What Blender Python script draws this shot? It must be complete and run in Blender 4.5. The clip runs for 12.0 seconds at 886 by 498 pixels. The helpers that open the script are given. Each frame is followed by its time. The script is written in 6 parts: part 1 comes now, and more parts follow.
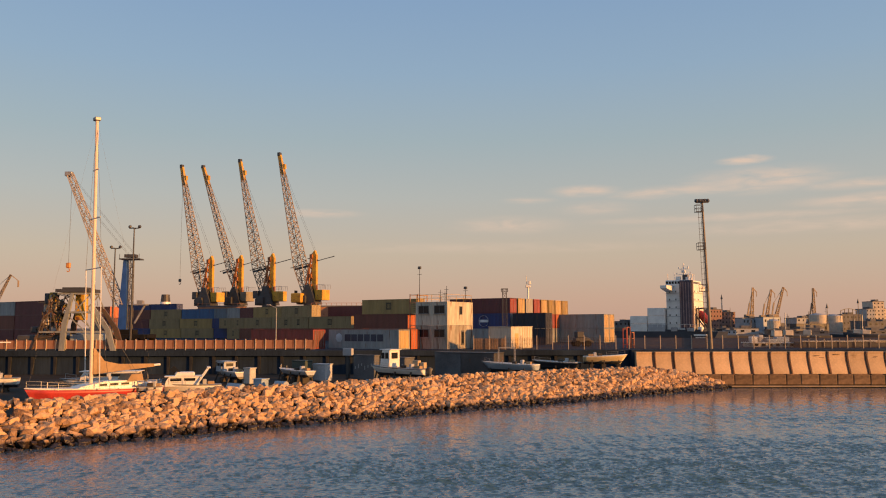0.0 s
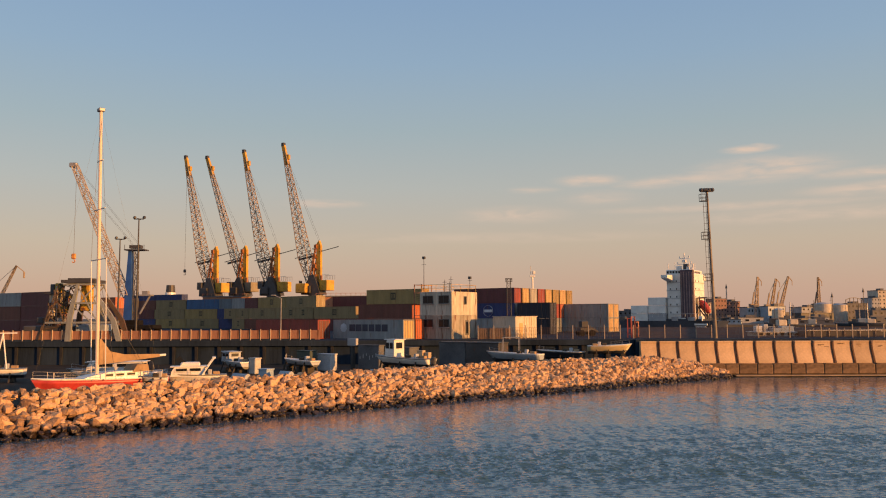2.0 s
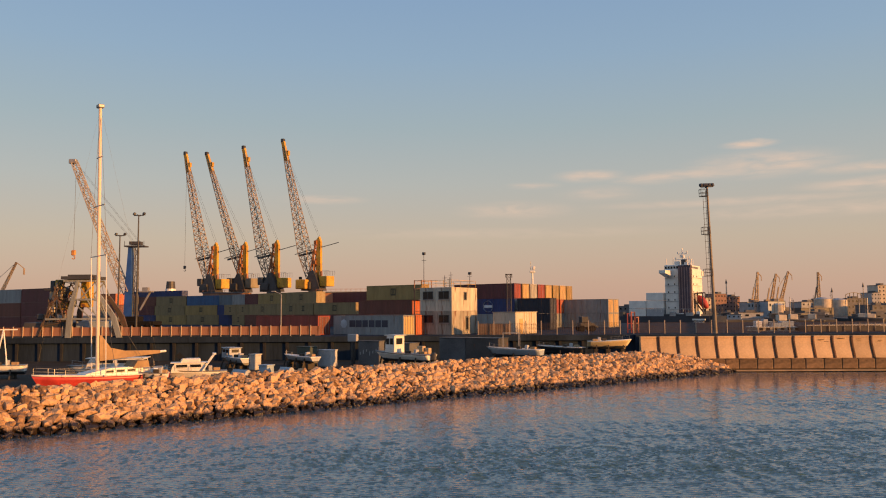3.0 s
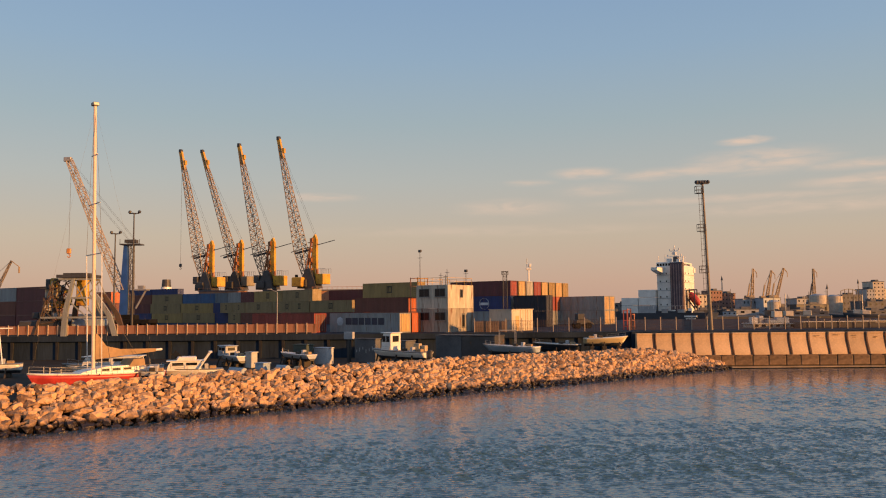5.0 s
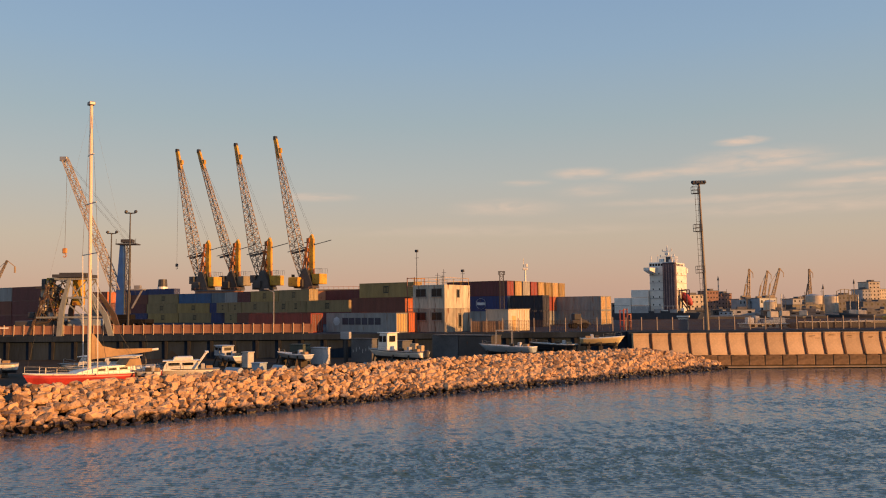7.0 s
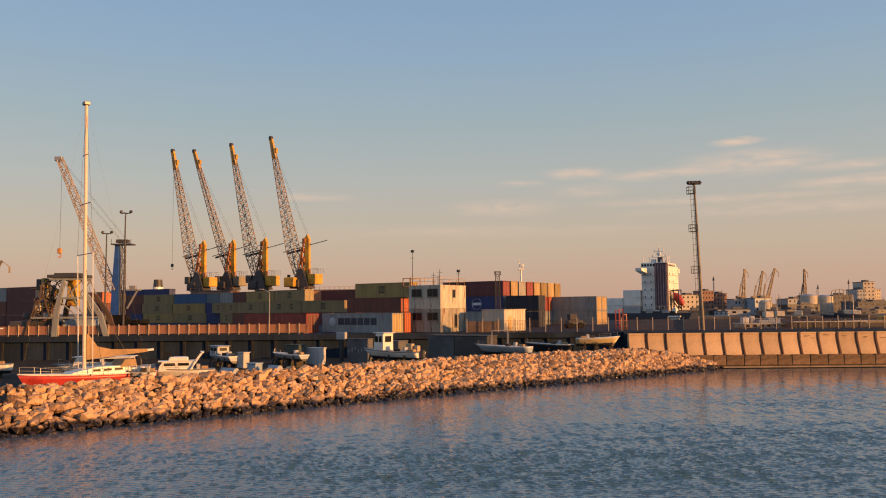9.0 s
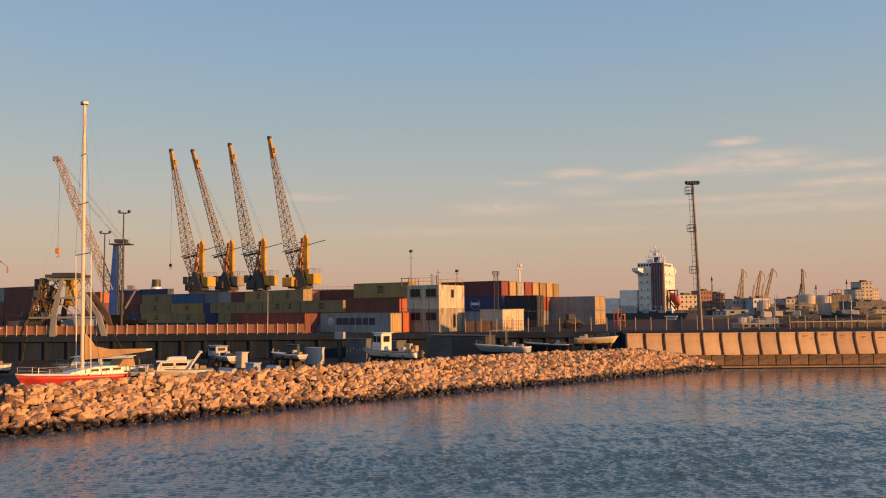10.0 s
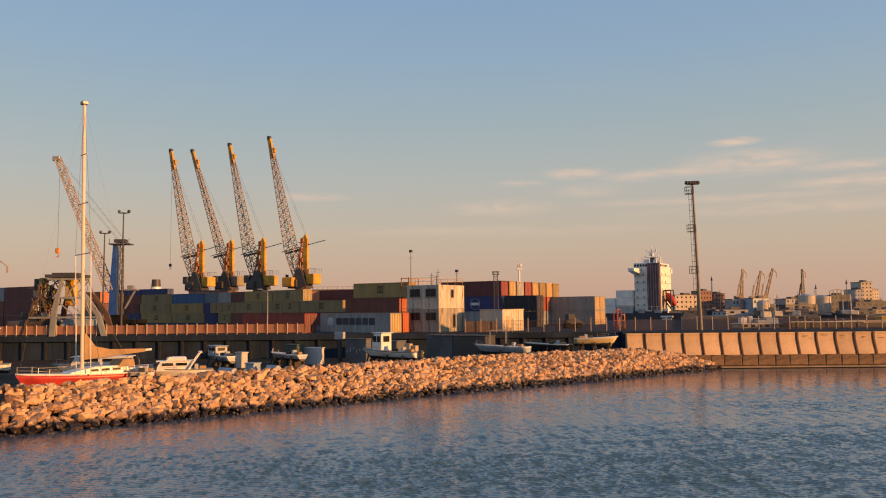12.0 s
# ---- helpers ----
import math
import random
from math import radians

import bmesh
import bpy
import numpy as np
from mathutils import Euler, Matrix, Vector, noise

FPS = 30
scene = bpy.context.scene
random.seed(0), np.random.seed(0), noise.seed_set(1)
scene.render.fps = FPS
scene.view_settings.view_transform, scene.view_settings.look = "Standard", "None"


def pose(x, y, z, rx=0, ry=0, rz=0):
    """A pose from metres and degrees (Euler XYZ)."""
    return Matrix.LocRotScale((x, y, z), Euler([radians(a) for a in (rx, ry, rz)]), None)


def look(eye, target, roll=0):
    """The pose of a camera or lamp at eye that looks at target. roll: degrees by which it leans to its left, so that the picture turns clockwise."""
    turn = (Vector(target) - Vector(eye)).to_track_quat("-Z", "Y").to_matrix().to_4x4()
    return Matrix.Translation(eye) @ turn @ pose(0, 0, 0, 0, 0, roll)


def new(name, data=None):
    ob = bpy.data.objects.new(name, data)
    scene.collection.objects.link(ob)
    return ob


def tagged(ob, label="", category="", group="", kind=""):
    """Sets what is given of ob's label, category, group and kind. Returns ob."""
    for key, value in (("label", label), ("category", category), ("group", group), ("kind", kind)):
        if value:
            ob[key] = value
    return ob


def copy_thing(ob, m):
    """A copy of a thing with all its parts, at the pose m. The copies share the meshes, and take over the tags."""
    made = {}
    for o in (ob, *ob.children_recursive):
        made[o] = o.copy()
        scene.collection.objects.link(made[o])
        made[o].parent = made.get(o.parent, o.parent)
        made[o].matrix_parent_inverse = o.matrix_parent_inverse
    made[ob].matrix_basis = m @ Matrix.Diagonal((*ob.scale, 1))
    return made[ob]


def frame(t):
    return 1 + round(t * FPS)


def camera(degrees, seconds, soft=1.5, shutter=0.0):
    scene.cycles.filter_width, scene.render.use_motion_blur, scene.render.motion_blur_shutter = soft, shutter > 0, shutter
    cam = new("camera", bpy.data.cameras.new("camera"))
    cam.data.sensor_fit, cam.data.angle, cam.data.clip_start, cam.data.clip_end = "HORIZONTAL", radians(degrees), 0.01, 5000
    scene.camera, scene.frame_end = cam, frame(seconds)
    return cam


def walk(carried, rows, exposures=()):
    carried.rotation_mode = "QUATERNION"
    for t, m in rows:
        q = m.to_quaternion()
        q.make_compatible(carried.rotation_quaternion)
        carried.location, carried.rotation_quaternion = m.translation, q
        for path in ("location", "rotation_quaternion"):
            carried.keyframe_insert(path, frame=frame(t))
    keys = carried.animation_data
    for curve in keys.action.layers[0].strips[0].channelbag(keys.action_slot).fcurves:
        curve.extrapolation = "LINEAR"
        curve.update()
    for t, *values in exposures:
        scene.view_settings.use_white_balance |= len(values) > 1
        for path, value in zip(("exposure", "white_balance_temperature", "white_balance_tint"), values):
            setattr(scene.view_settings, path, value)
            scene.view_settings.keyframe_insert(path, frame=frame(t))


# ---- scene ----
# ---- camera ----
cam = camera(58.5, 12.0, soft=1.1)
EYE = (0.0, 0.0, 7.5)
# seconds, then degrees: tilt up, lean, turn to the left
PATH = [
    (0.0, (5.588, 0.126, 0.602)),
    (0.5, (5.458, 0.115, 0.734)),
    (1.0, (5.32, 0.135, 0.81)),
    (1.5, (5.104, 0.2, 0.862)),
    (2.0, (4.864, 0.246, 0.92)),
    (2.5, (4.692, 0.287, 0.921)),
    (3.0, (4.555, 0.364, 0.924)),
    (5.0, (4.37, 0.513, 0.652)),
    (5.5, (4.37, 0.513, 0.589)),
    (6.0, (4.369, 0.513, 0.526)),
    (6.5, (4.369, 0.515, 0.47)),
    (7.0, (4.365, 0.49, 0.412)),
    (9.0, (4.376, 0.514, 0.113)),
    (9.5, (4.364, 0.503, 0.038)),
    (10.0, (4.371, 0.5, 0.0)),
    (10.5, (4.371, 0.5, 0.0)),
    (11.0, (4.371, 0.5, 0.0)),
    (11.5, (4.371, 0.5, 0.0)),
    (12.0, (4.371, 0.494, -0.012)),
]
walk(cam, [(t, pose(*EYE, 90 + up, roll, turn)) for t, (up, roll, turn) in PATH], [(0.0, 0.6), (12.0, 0.6)])

# ---- sky, sun ----
SUN_HIGH, SUN_TURN = 7.5, 116.0      # degrees above the horizon; degrees clockwise from +y
SKY = 0.12


def build_sky():
    world = bpy.data.worlds.new("evening_sky")
    scene.world = world
    world.use_nodes = True
    nt = world.node_tree
    nt.nodes.clear()
    n, link = nt.nodes.new, nt.links.new
    out, bg, sky = n("ShaderNodeOutputWorld"), n("ShaderNodeBackground"), n("ShaderNodeTexSky")
    sky.sky_type, sky.sun_disc = "NISHITA", False
    sky.sun_elevation, sky.sun_rotation = radians(SUN_HIGH), radians(SUN_TURN)
    sky.altitude, sky.air_density, sky.dust_density, sky.ozone_density = 0, 1.0, 1.5, 2.0
    bg.inputs["Strength"].default_value = SKY
    coord, sep = n("ShaderNodeTexCoord"), n("ShaderNodeSeparateXYZ")
    link(coord.outputs["Generated"], sep.inputs[0])
    # dusty evening air: peach at the horizon, soft blue above
    air = n("ShaderNodeValToRGB")
    stops = ((0.0, (0.40, 0.245, 0.185)), (0.035, (0.405, 0.262, 0.195)), (0.09, (0.385, 0.30, 0.225)), (0.16, (0.318, 0.312, 0.285)), (0.23, (0.25, 0.297, 0.312)),
             (0.31, (0.20, 0.277, 0.36)), (0.39, (0.168, 0.25, 0.365)), (0.6, (0.15, 0.22, 0.33)), (1.0, (0.12, 0.18, 0.28)))
    ramp = air.color_ramp
    for k, (at, colour) in enumerate(stops):
        stop = ramp.elements[0] if k == 0 else ramp.elements[-1] if k == len(stops) - 1 else ramp.elements.new(at)
        stop.position, stop.color = at, (*colour, 1)
    link(sep.outputs["Z"], air.inputs[0])
    lift = n("ShaderNodeVectorMath")
    lift.operation = "SCALE"
    lift.inputs["Scale"].default_value = 1 / SKY
    link(air.outputs[0], lift.inputs[0])
    haze = n("ShaderNodeMix")
    haze.data_type = "RGBA"
    haze.inputs["Factor"].default_value = 0.88
    link(sky.outputs[0], haze.inputs["A"]), link(lift.outputs[0], haze.inputs["B"])
    # thin high cloud: stretched noise kept to a few banks low in the sky
    stretch = n("ShaderNodeMapping")
    stretch.inputs["Scale"].default_value = (16, 16, 90)
    stretch.inputs["Rotation"].default_value = (0, radians(4), 0)
    link(coord.outputs["Generated"], stretch.inputs[0])
    wisps = n("ShaderNodeTexNoise")
    wisps.inputs["Scale"].default_value, wisps.inputs["Detail"].default_value = 1.3, 6
    wisps.inputs["Distortion"].default_value = 0.6
    link(stretch.outputs[0], wisps.inputs["Vector"])
    cut = n("ShaderNodeMapRange")
    cut.inputs["From Min"].default_value, cut.inputs["From Max"].default_value = 0.25, 0.66
    link(wisps.outputs["Fac"], cut.inputs["Value"])

    def bank_mask(centre, size):
        off, ln, fall = n("ShaderNodeMapping"), n("ShaderNodeVectorMath"), n("ShaderNodeMapRange")
        off.inputs["Location"].default_value = [-c / k for c, k in zip(centre, size)]
        off.inputs["Scale"].default_value = [1 / k for k in size]
        link(coord.outputs["Generated"], off.inputs[0])
        ln.operation = "LENGTH"
        link(off.outputs[0], ln.inputs[0])
        fall.interpolation_type = "SMOOTHSTEP"
        fall.inputs["From Min"].default_value, fall.inputs["From Max"].default_value = 1.25, 0.1
        link(ln.outputs["Value"], fall.inputs["Value"])
        return fall.outputs[0]

    total = None
    banks = (((0.345, 0.9186, 0.1935), (0.030, 2, 0.0055), 1.0), ((0.352, 0.9186, 0.1960), (0.012, 2, 0.0040), 0.8), ((0.362, 0.9188, 0.1700), (0.085, 2, 0.017), 0.62),
             ((0.30, 0.94, 0.163), (0.10, 2, 0.008), 0.45), ((0.247, 0.9557, 0.1605), (0.055, 2, 0.0075), 0.62), ((0.166, 0.9726, 0.1665), (0.045, 2, 0.0080), 0.6), ((0.098, 0.9828, 0.1567), (0.035, 2, 0.005), 0.35),
             ((0.33, 0.94, 0.1285), (0.16, 2, 0.006), 0.40), ((0.18, 0.97, 0.145), (0.05, 2, 0.010), 0.35), ((0.455, 0.8773, 0.158), (0.06, 2, 0.007), 0.55), ((0.47, 0.8724, 0.1400), (0.08, 2, 0.009), 0.5),
             ((0.075, 0.9886, 0.1265), (0.075, 2, 0.012), 0.42), ((-0.165, 0.9754, 0.1405), (0.055, 2, 0.006), 0.42), ((0.42, 0.89, 0.115), (0.20, 2, 0.010), 0.35), ((0.05, 0.99, 0.098), (0.25, 2, 0.008), 0.2))
    for centre, size, weight in banks:
        scaled = n("ShaderNodeMath")
        scaled.operation = "MULTIPLY"
        scaled.inputs[1].default_value = weight
        link(bank_mask(centre, size), scaled.inputs[0])
        mask = scaled.outputs[0]
        if total is None:
            total = mask
        else:
            m = n("ShaderNodeMath")
            m.operation = "MAXIMUM"
            link(total, m.inputs[0]), link(mask, m.inputs[1])
            total = m.outputs[0]
    m2, m3 = n("ShaderNodeMath"), n("ShaderNodeMath")
    m2.operation = m3.operation = "MULTIPLY"
    m3.inputs[1].default_value = 1.25
    link(cut.outputs[0], m2.inputs[0]), link(total, m2.inputs[1])
    link(m2.outputs[0], m3.inputs[0])
    mix = n("ShaderNodeMix")
    mix.data_type = "RGBA"
    mix.inputs["B"].default_value = (0.52 / SKY, 0.38 / SKY, 0.29 / SKY, 1)
    link(m3.outputs[0], mix.inputs["Factor"]), link(haze.outputs["Result"], mix.inputs["A"])
    link(mix.outputs["Result"], bg.inputs["Color"])
    link(bg.outputs[0], out.inputs[0])


def build_sun():
    data = bpy.data.lights.new("sun", "SUN")
    data.energy, data.angle, data.color = 4.7, radians(0.6), (1.0, 0.44, 0.12)
    a, e = radians(SUN_TURN), radians(SUN_HIGH)
    to_sun = Vector((math.sin(a) * math.cos(e), math.cos(a) * math.cos(e), math.sin(e)))
    ob = new("sun", data)
    ob.matrix_world = look(to_sun * 300, (0, 0, 0))


build_sky()
build_sun()


# ---- materials ----
MATS = {}


def surface(name, colour, rough=0.6, metal=0.0, dark=0.6, fine=8.0, coarse=0.5, bump=0.15, rust=0.0, streak=False, per_piece=0.0, gloss=0.5):
    """A worn surface: two scales of tone, fine relief, and rust patches where asked."""
    if name in MATS:
        return MATS[name]
    mat = bpy.data.materials.new(name)
    mat.use_nodes = True
    nt = mat.node_tree
    n, link = nt.nodes.new, nt.links.new
    b = nt.nodes["Principled BSDF"]
    b.inputs["Roughness"].default_value, b.inputs["Metallic"].default_value = rough, metal
    b.inputs["Specular IOR Level"].default_value = gloss
    co = n("ShaderNodeTexCoord")
    where = co.outputs["Object"]
    mp = n("ShaderNodeMapping")
    mp.inputs["Scale"].default_value = (1, 1, 0.15) if streak else (1, 1, 1)
    link(where, mp.inputs[0])
    big, small = n("ShaderNodeTexNoise"), n("ShaderNodeTexNoise")
    big.inputs["Scale"].default_value, big.inputs["Detail"].default_value = coarse, 5
    small.inputs["Scale"].default_value, small.inputs["Detail"].default_value = fine, 6
    link(mp.outputs[0], big.inputs["Vector"]), link(mp.outputs[0], small.inputs["Vector"])
    add = n("ShaderNodeMath")
    add.operation = "MULTIPLY_ADD"
    add.inputs[1].default_value = 0.5
    link(small.outputs["Fac"], add.inputs[0]), link(big.outputs["Fac"], add.inputs[2])
    rng = n("ShaderNodeMapRange")
    rng.inputs["From Min"].default_value, rng.inputs["From Max"].default_value = 0.5, 1.0
    link(add.outputs[0], rng.inputs["Value"])
    mix = n("ShaderNodeMix")
    mix.data_type = "RGBA"
    mix.inputs["A"].default_value = (*[c * dark for c in colour], 1)
    mix.inputs["B"].default_value = (*[min(1, c * 1.15) for c in colour], 1)
    link(rng.outputs[0], mix.inputs["Factor"])
    tone = mix.outputs["Result"]
    if rust:
        rn, rr, rm = n("ShaderNodeTexNoise"), n("ShaderNodeMapRange"), n("ShaderNodeMix")
        rn.inputs["Scale"].default_value, rn.inputs["Detail"].default_value = 1.7, 8
        rr.inputs["From Min"].default_value, rr.inputs["From Max"].default_value = 0.72 - 0.25 * rust, 0.80 - 0.2 * rust
        rm.data_type = "RGBA"
        rm.inputs["B"].default_value = (0.14, 0.055, 0.025, 1)
        link(mp.outputs[0], rn.inputs["Vector"]), link(rn.outputs["Fac"], rr.inputs["Value"])
        link(rr.outputs[0], rm.inputs["Factor"]), link(tone, rm.inputs["A"])
        tone = rm.outputs["Result"]
    if per_piece:
        info, pr, pm = n("ShaderNodeObjectInfo"), n("ShaderNodeMapRange"), n("ShaderNodeMix")
        pr.inputs["To Min"].default_value, pr.inputs["To Max"].default_value = 1 - per_piece, 1 + per_piece * 0.5
        pm.data_type, pm.blend_type = "RGBA", "MULTIPLY"
        pm.inputs["Factor"].default_value = 1
        link(info.outputs["Random"], pr.inputs["Value"]), link(pr.outputs[0], pm.inputs["B"]), link(tone, pm.inputs["A"])
        tone = pm.outputs["Result"]
    link(tone, b.inputs["Base Color"])
    if bump:
        bp = n("ShaderNodeBump")
        bp.inputs["Strength"].default_value, bp.inputs["Distance"].default_value = bump, 0.05
        link(small.outputs["Fac"], bp.inputs["Height"]), link(bp.outputs[0], b.inputs["Normal"])
    MATS[name] = mat
    return mat


def stone_material():
    """Quarried limestone blocks; weed and wet darken them up to the splash line."""
    mat = bpy.data.materials.new("quarried_stone")
    mat.use_nodes = True
    nt = mat.node_tree
    n, link = nt.nodes.new, nt.links.new
    b = nt.nodes["Principled BSDF"]
    geo, info = n("ShaderNodeNewGeometry"), n("ShaderNodeObjectInfo")
    big, small = n("ShaderNodeTexNoise"), n("ShaderNodeTexNoise")
    big.inputs["Scale"].default_value, small.inputs["Scale"].default_value = 0.7, 3.6
    big.inputs["Detail"].default_value, small.inputs["Detail"].default_value = 4, 8
    link(geo.outputs["Position"], big.inputs["Vector"]), link(geo.outputs["Position"], small.inputs["Vector"])
    tone = n("ShaderNodeValToRGB")
    r = tone.color_ramp
    r.elements[0].position, r.elements[0].color = 0.30, (0.10, 0.055, 0.034, 1)
    r.elements[1].position, r.elements[1].color = 0.88, (0.60, 0.385, 0.22, 1)
    s = n("ShaderNodeMath")
    s.operation = "MULTIPLY_ADD"
    s.inputs[1].default_value = 0.6
    link(geo.outputs["Random Per Island"], s.inputs[0])
    s2 = n("ShaderNodeMath")
    s2.operation = "MULTIPLY_ADD"
    s2.inputs[1].default_value, s2.inputs[2].default_value = 0.5, -0.05
    link(small.outputs["Fac"], s2.inputs[0]), link(s2.outputs[0], s.inputs[2])
    rnd = n("ShaderNodeMath")
    rnd.operation = "MULTIPLY_ADD"
    rnd.inputs[1].default_value = 0.25
    link(info.outputs["Random"], rnd.inputs[0]), link(s.outputs[0], rnd.inputs[2])
    link(rnd.outputs[0], tone.inputs[0])
    sep, wet = n("ShaderNodeSeparateXYZ"), n("ShaderNodeMath")
    link(geo.outputs["Position"], sep.inputs[0])
    wet.operation = "MULTIPLY_ADD"
    wet.inputs[1].default_value = 0.9
    link(big.outputs["Fac"], wet.inputs[0]), link(sep.outputs["Z"], wet.inputs[2])
    rng = n("ShaderNodeMapRange")
    rng.inputs["From Min"].default_value, rng.inputs["From Max"].default_value = 0.88, 1.12
    link(wet.outputs[0], rng.inputs["Value"])
    mix, rough = n("ShaderNodeMix"), n("ShaderNodeMapRange")
    mix.data_type = "RGBA"
    mix.inputs["A"].default_value = (0.026, 0.017, 0.012, 1)
    link(rng.outputs[0], mix.inputs["Factor"]), link(tone.outputs[0], mix.inputs["B"])
    link(mix.outputs["Result"], b.inputs["Base Color"])
    rough.inputs["To Min"].default_value, rough.inputs["To Max"].default_value = 0.35, 0.9
    link(rng.outputs[0], rough.inputs["Value"]), link(rough.outputs[0], b.inputs["Roughness"])
    bp = n("ShaderNodeBump")
    bp.inputs["Strength"].default_value, bp.inputs["Distance"].default_value = 1.0, 0.2
    link(small.outputs["Fac"], bp.inputs["Height"]), link(bp.outputs[0], b.inputs["Normal"])
    return mat


def water_material():
    mat = bpy.data.materials.new("harbour_water")
    mat.use_nodes = True
    nt = mat.node_tree
    n, link = nt.nodes.new, nt.links.new
    b = nt.nodes["Principled BSDF"]
    b.inputs["Base Color"].default_value = (0.043, 0.102, 0.142, 1)
    b.inputs["Roughness"].default_value, b.inputs["IOR"].default_value = 0.03, 2.0
    co, mp = n("ShaderNodeTexCoord"), n("ShaderNodeMapping")
    mp.inputs["Scale"].default_value, mp.inputs["Rotation"].default_value = (0.6, 1.0, 1.0), (0, 0, radians(6))
    link(co.outputs["Object"], mp.inputs[0])
    ripple, chop, calm = n("ShaderNodeTexNoise"), n("ShaderNodeTexNoise"), n("ShaderNodeTexNoise")
    for node, size, detail in ((ripple, 9.0, 2), (chop, 4.2, 2), (calm, 0.06, 3)):
        node.inputs["Scale"].default_value, node.inputs["Detail"].default_value = size, detail
        link(mp.outputs[0], node.inputs["Vector"])
    mul = n("ShaderNodeMath")
    mul.operation = "MULTIPLY_ADD"
    mul.inputs[1].default_value = 2.2
    link(chop.outputs["Fac"], mul.inputs[0]), link(ripple.outputs["Fac"], mul.inputs[2])
    rng = n("ShaderNodeMapRange")
    rng.inputs["From Min"].default_value, rng.inputs["From Max"].default_value = 0.35, 0.65
    rng.inputs["To Min"].default_value, rng.inputs["To Max"].default_value = 0.45, 1.0
    link(calm.outputs["Fac"], rng.inputs["Value"])
    bp = n("ShaderNodeBump")
    bp.inputs["Distance"].default_value = 0.013
    link(rng.outputs[0], bp.inputs["Strength"])
    link(mul.outputs[0], bp.inputs["Height"]), link(bp.outputs[0], b.inputs["Normal"])
    return mat


def glass_dark():
    return surface("dark_window_glass", (0.012, 0.014, 0.017), rough=0.2, bump=0, dark=0.9, gloss=0.25)


PAINT = dict(
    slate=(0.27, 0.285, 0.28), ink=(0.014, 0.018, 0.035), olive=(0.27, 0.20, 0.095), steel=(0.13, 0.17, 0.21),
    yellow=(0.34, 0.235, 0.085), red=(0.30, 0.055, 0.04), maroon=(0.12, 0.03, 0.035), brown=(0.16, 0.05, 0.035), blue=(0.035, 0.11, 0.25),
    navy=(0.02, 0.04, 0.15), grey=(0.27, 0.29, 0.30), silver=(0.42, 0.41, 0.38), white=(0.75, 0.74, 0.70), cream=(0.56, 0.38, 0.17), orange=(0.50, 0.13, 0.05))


def paint(colour, rust=0.35):
    return surface("painted_steel_" + colour, PAINT[colour], rough=0.5, rust=rust, dark=0.7, streak=True, coarse=0.8, fine=6, bump=0.08)


CRANE_YELLOW = surface("crane_yellow_paint", (0.60, 0.34, 0.035), rough=0.55, rust=0.55, dark=0.55)
STEEL_DARK = surface("dark_grey_steel", (0.07, 0.07, 0.075), rough=0.55, metal=0.2, rust=0.3)
STEEL_GREY = surface("galvanised_steel", (0.36, 0.36, 0.37), rough=0.5, metal=0.4)
LATTICE = surface("weathered_lattice_steel", (0.36, 0.28, 0.20), rough=0.6, rust=0.35)
RUSTY = surface("rusty_red_sheet", (0.34, 0.165, 0.10), rough=0.7, rust=0.5, streak=True, dark=0.7)
CONCRETE_DARK = surface("stained_quay_concrete", (0.17, 0.15, 0.13), rough=0.85, dark=0.5, coarse=0.4, fine=4, bump=0.4, streak=True)
# streaky concrete in near-black blue: the shade on the quay face is painted in
QUAY_SHADED = surface("tar_stained_quay_wall", (0.024, 0.038, 0.062), rough=0.85, dark=0.5, coarse=0.4, fine=4, bump=0.4, streak=True, gloss=0.1)
FOOT = surface("tide_stained_foot", (0.065, 0.046, 0.03), rough=0.7, dark=0.5, coarse=0.5, fine=4, bump=0.4)
ASPHALT = surface("quay_asphalt", (0.07, 0.068, 0.065), rough=0.9, dark=0.6, coarse=0.1)
GROUND = surface("gravel_yard", (0.05, 0.045, 0.04), rough=0.95, gloss=0.1, dark=0.6, coarse=0.2, bump=0.4)
RUBBER = surface("black_rubber", (0.013, 0.013, 0.014), rough=0.8, gloss=0.1)
GELCOAT = surface("white_gelcoat", (0.72, 0.71, 0.68), rough=0.3, dark=0.85, bump=0.02)
HULL_RED = surface("red_hull_paint", (0.46, 0.045, 0.04), rough=0.4, dark=0.6, coarse=0.9, bump=0.03)
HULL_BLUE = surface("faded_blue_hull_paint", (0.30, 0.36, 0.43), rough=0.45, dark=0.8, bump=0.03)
# boat white turned blue-grey: the yard's shade is put into this colour
SHADED_HULL = surface("dull_blue_grey_hull", (0.33, 0.37, 0.42), rough=0.5, dark=0.75)
HULL_DARK = surface("dark_hull_paint", (0.03, 0.035, 0.045), rough=0.45, dark=0.7, bump=0.03)
TIMBER = surface("weathered_timber", (0.05, 0.04, 0.03), rough=0.8, dark=0.6)
CANVAS = surface("tan_canvas", (0.36, 0.24, 0.13), rough=0.9, dark=0.7, fine=3, bump=0.4)
# wall and roof colours greyed to imitate haze over the far town
CREAM_WALL = surface("cream_render", (0.52, 0.46, 0.38), rough=0.9, dark=0.75)
GREY_WALL = surface("grey_render", (0.37, 0.38, 0.40), rough=0.9, dark=0.75)
BRICK_WALL = surface("red_brick_render", (0.27, 0.16, 0.13), rough=0.9, dark=0.75)
ROOFING = surface("dull_roofing", (0.14, 0.14, 0.15), rough=0.9)
STONE = stone_material()
WATER = water_material()


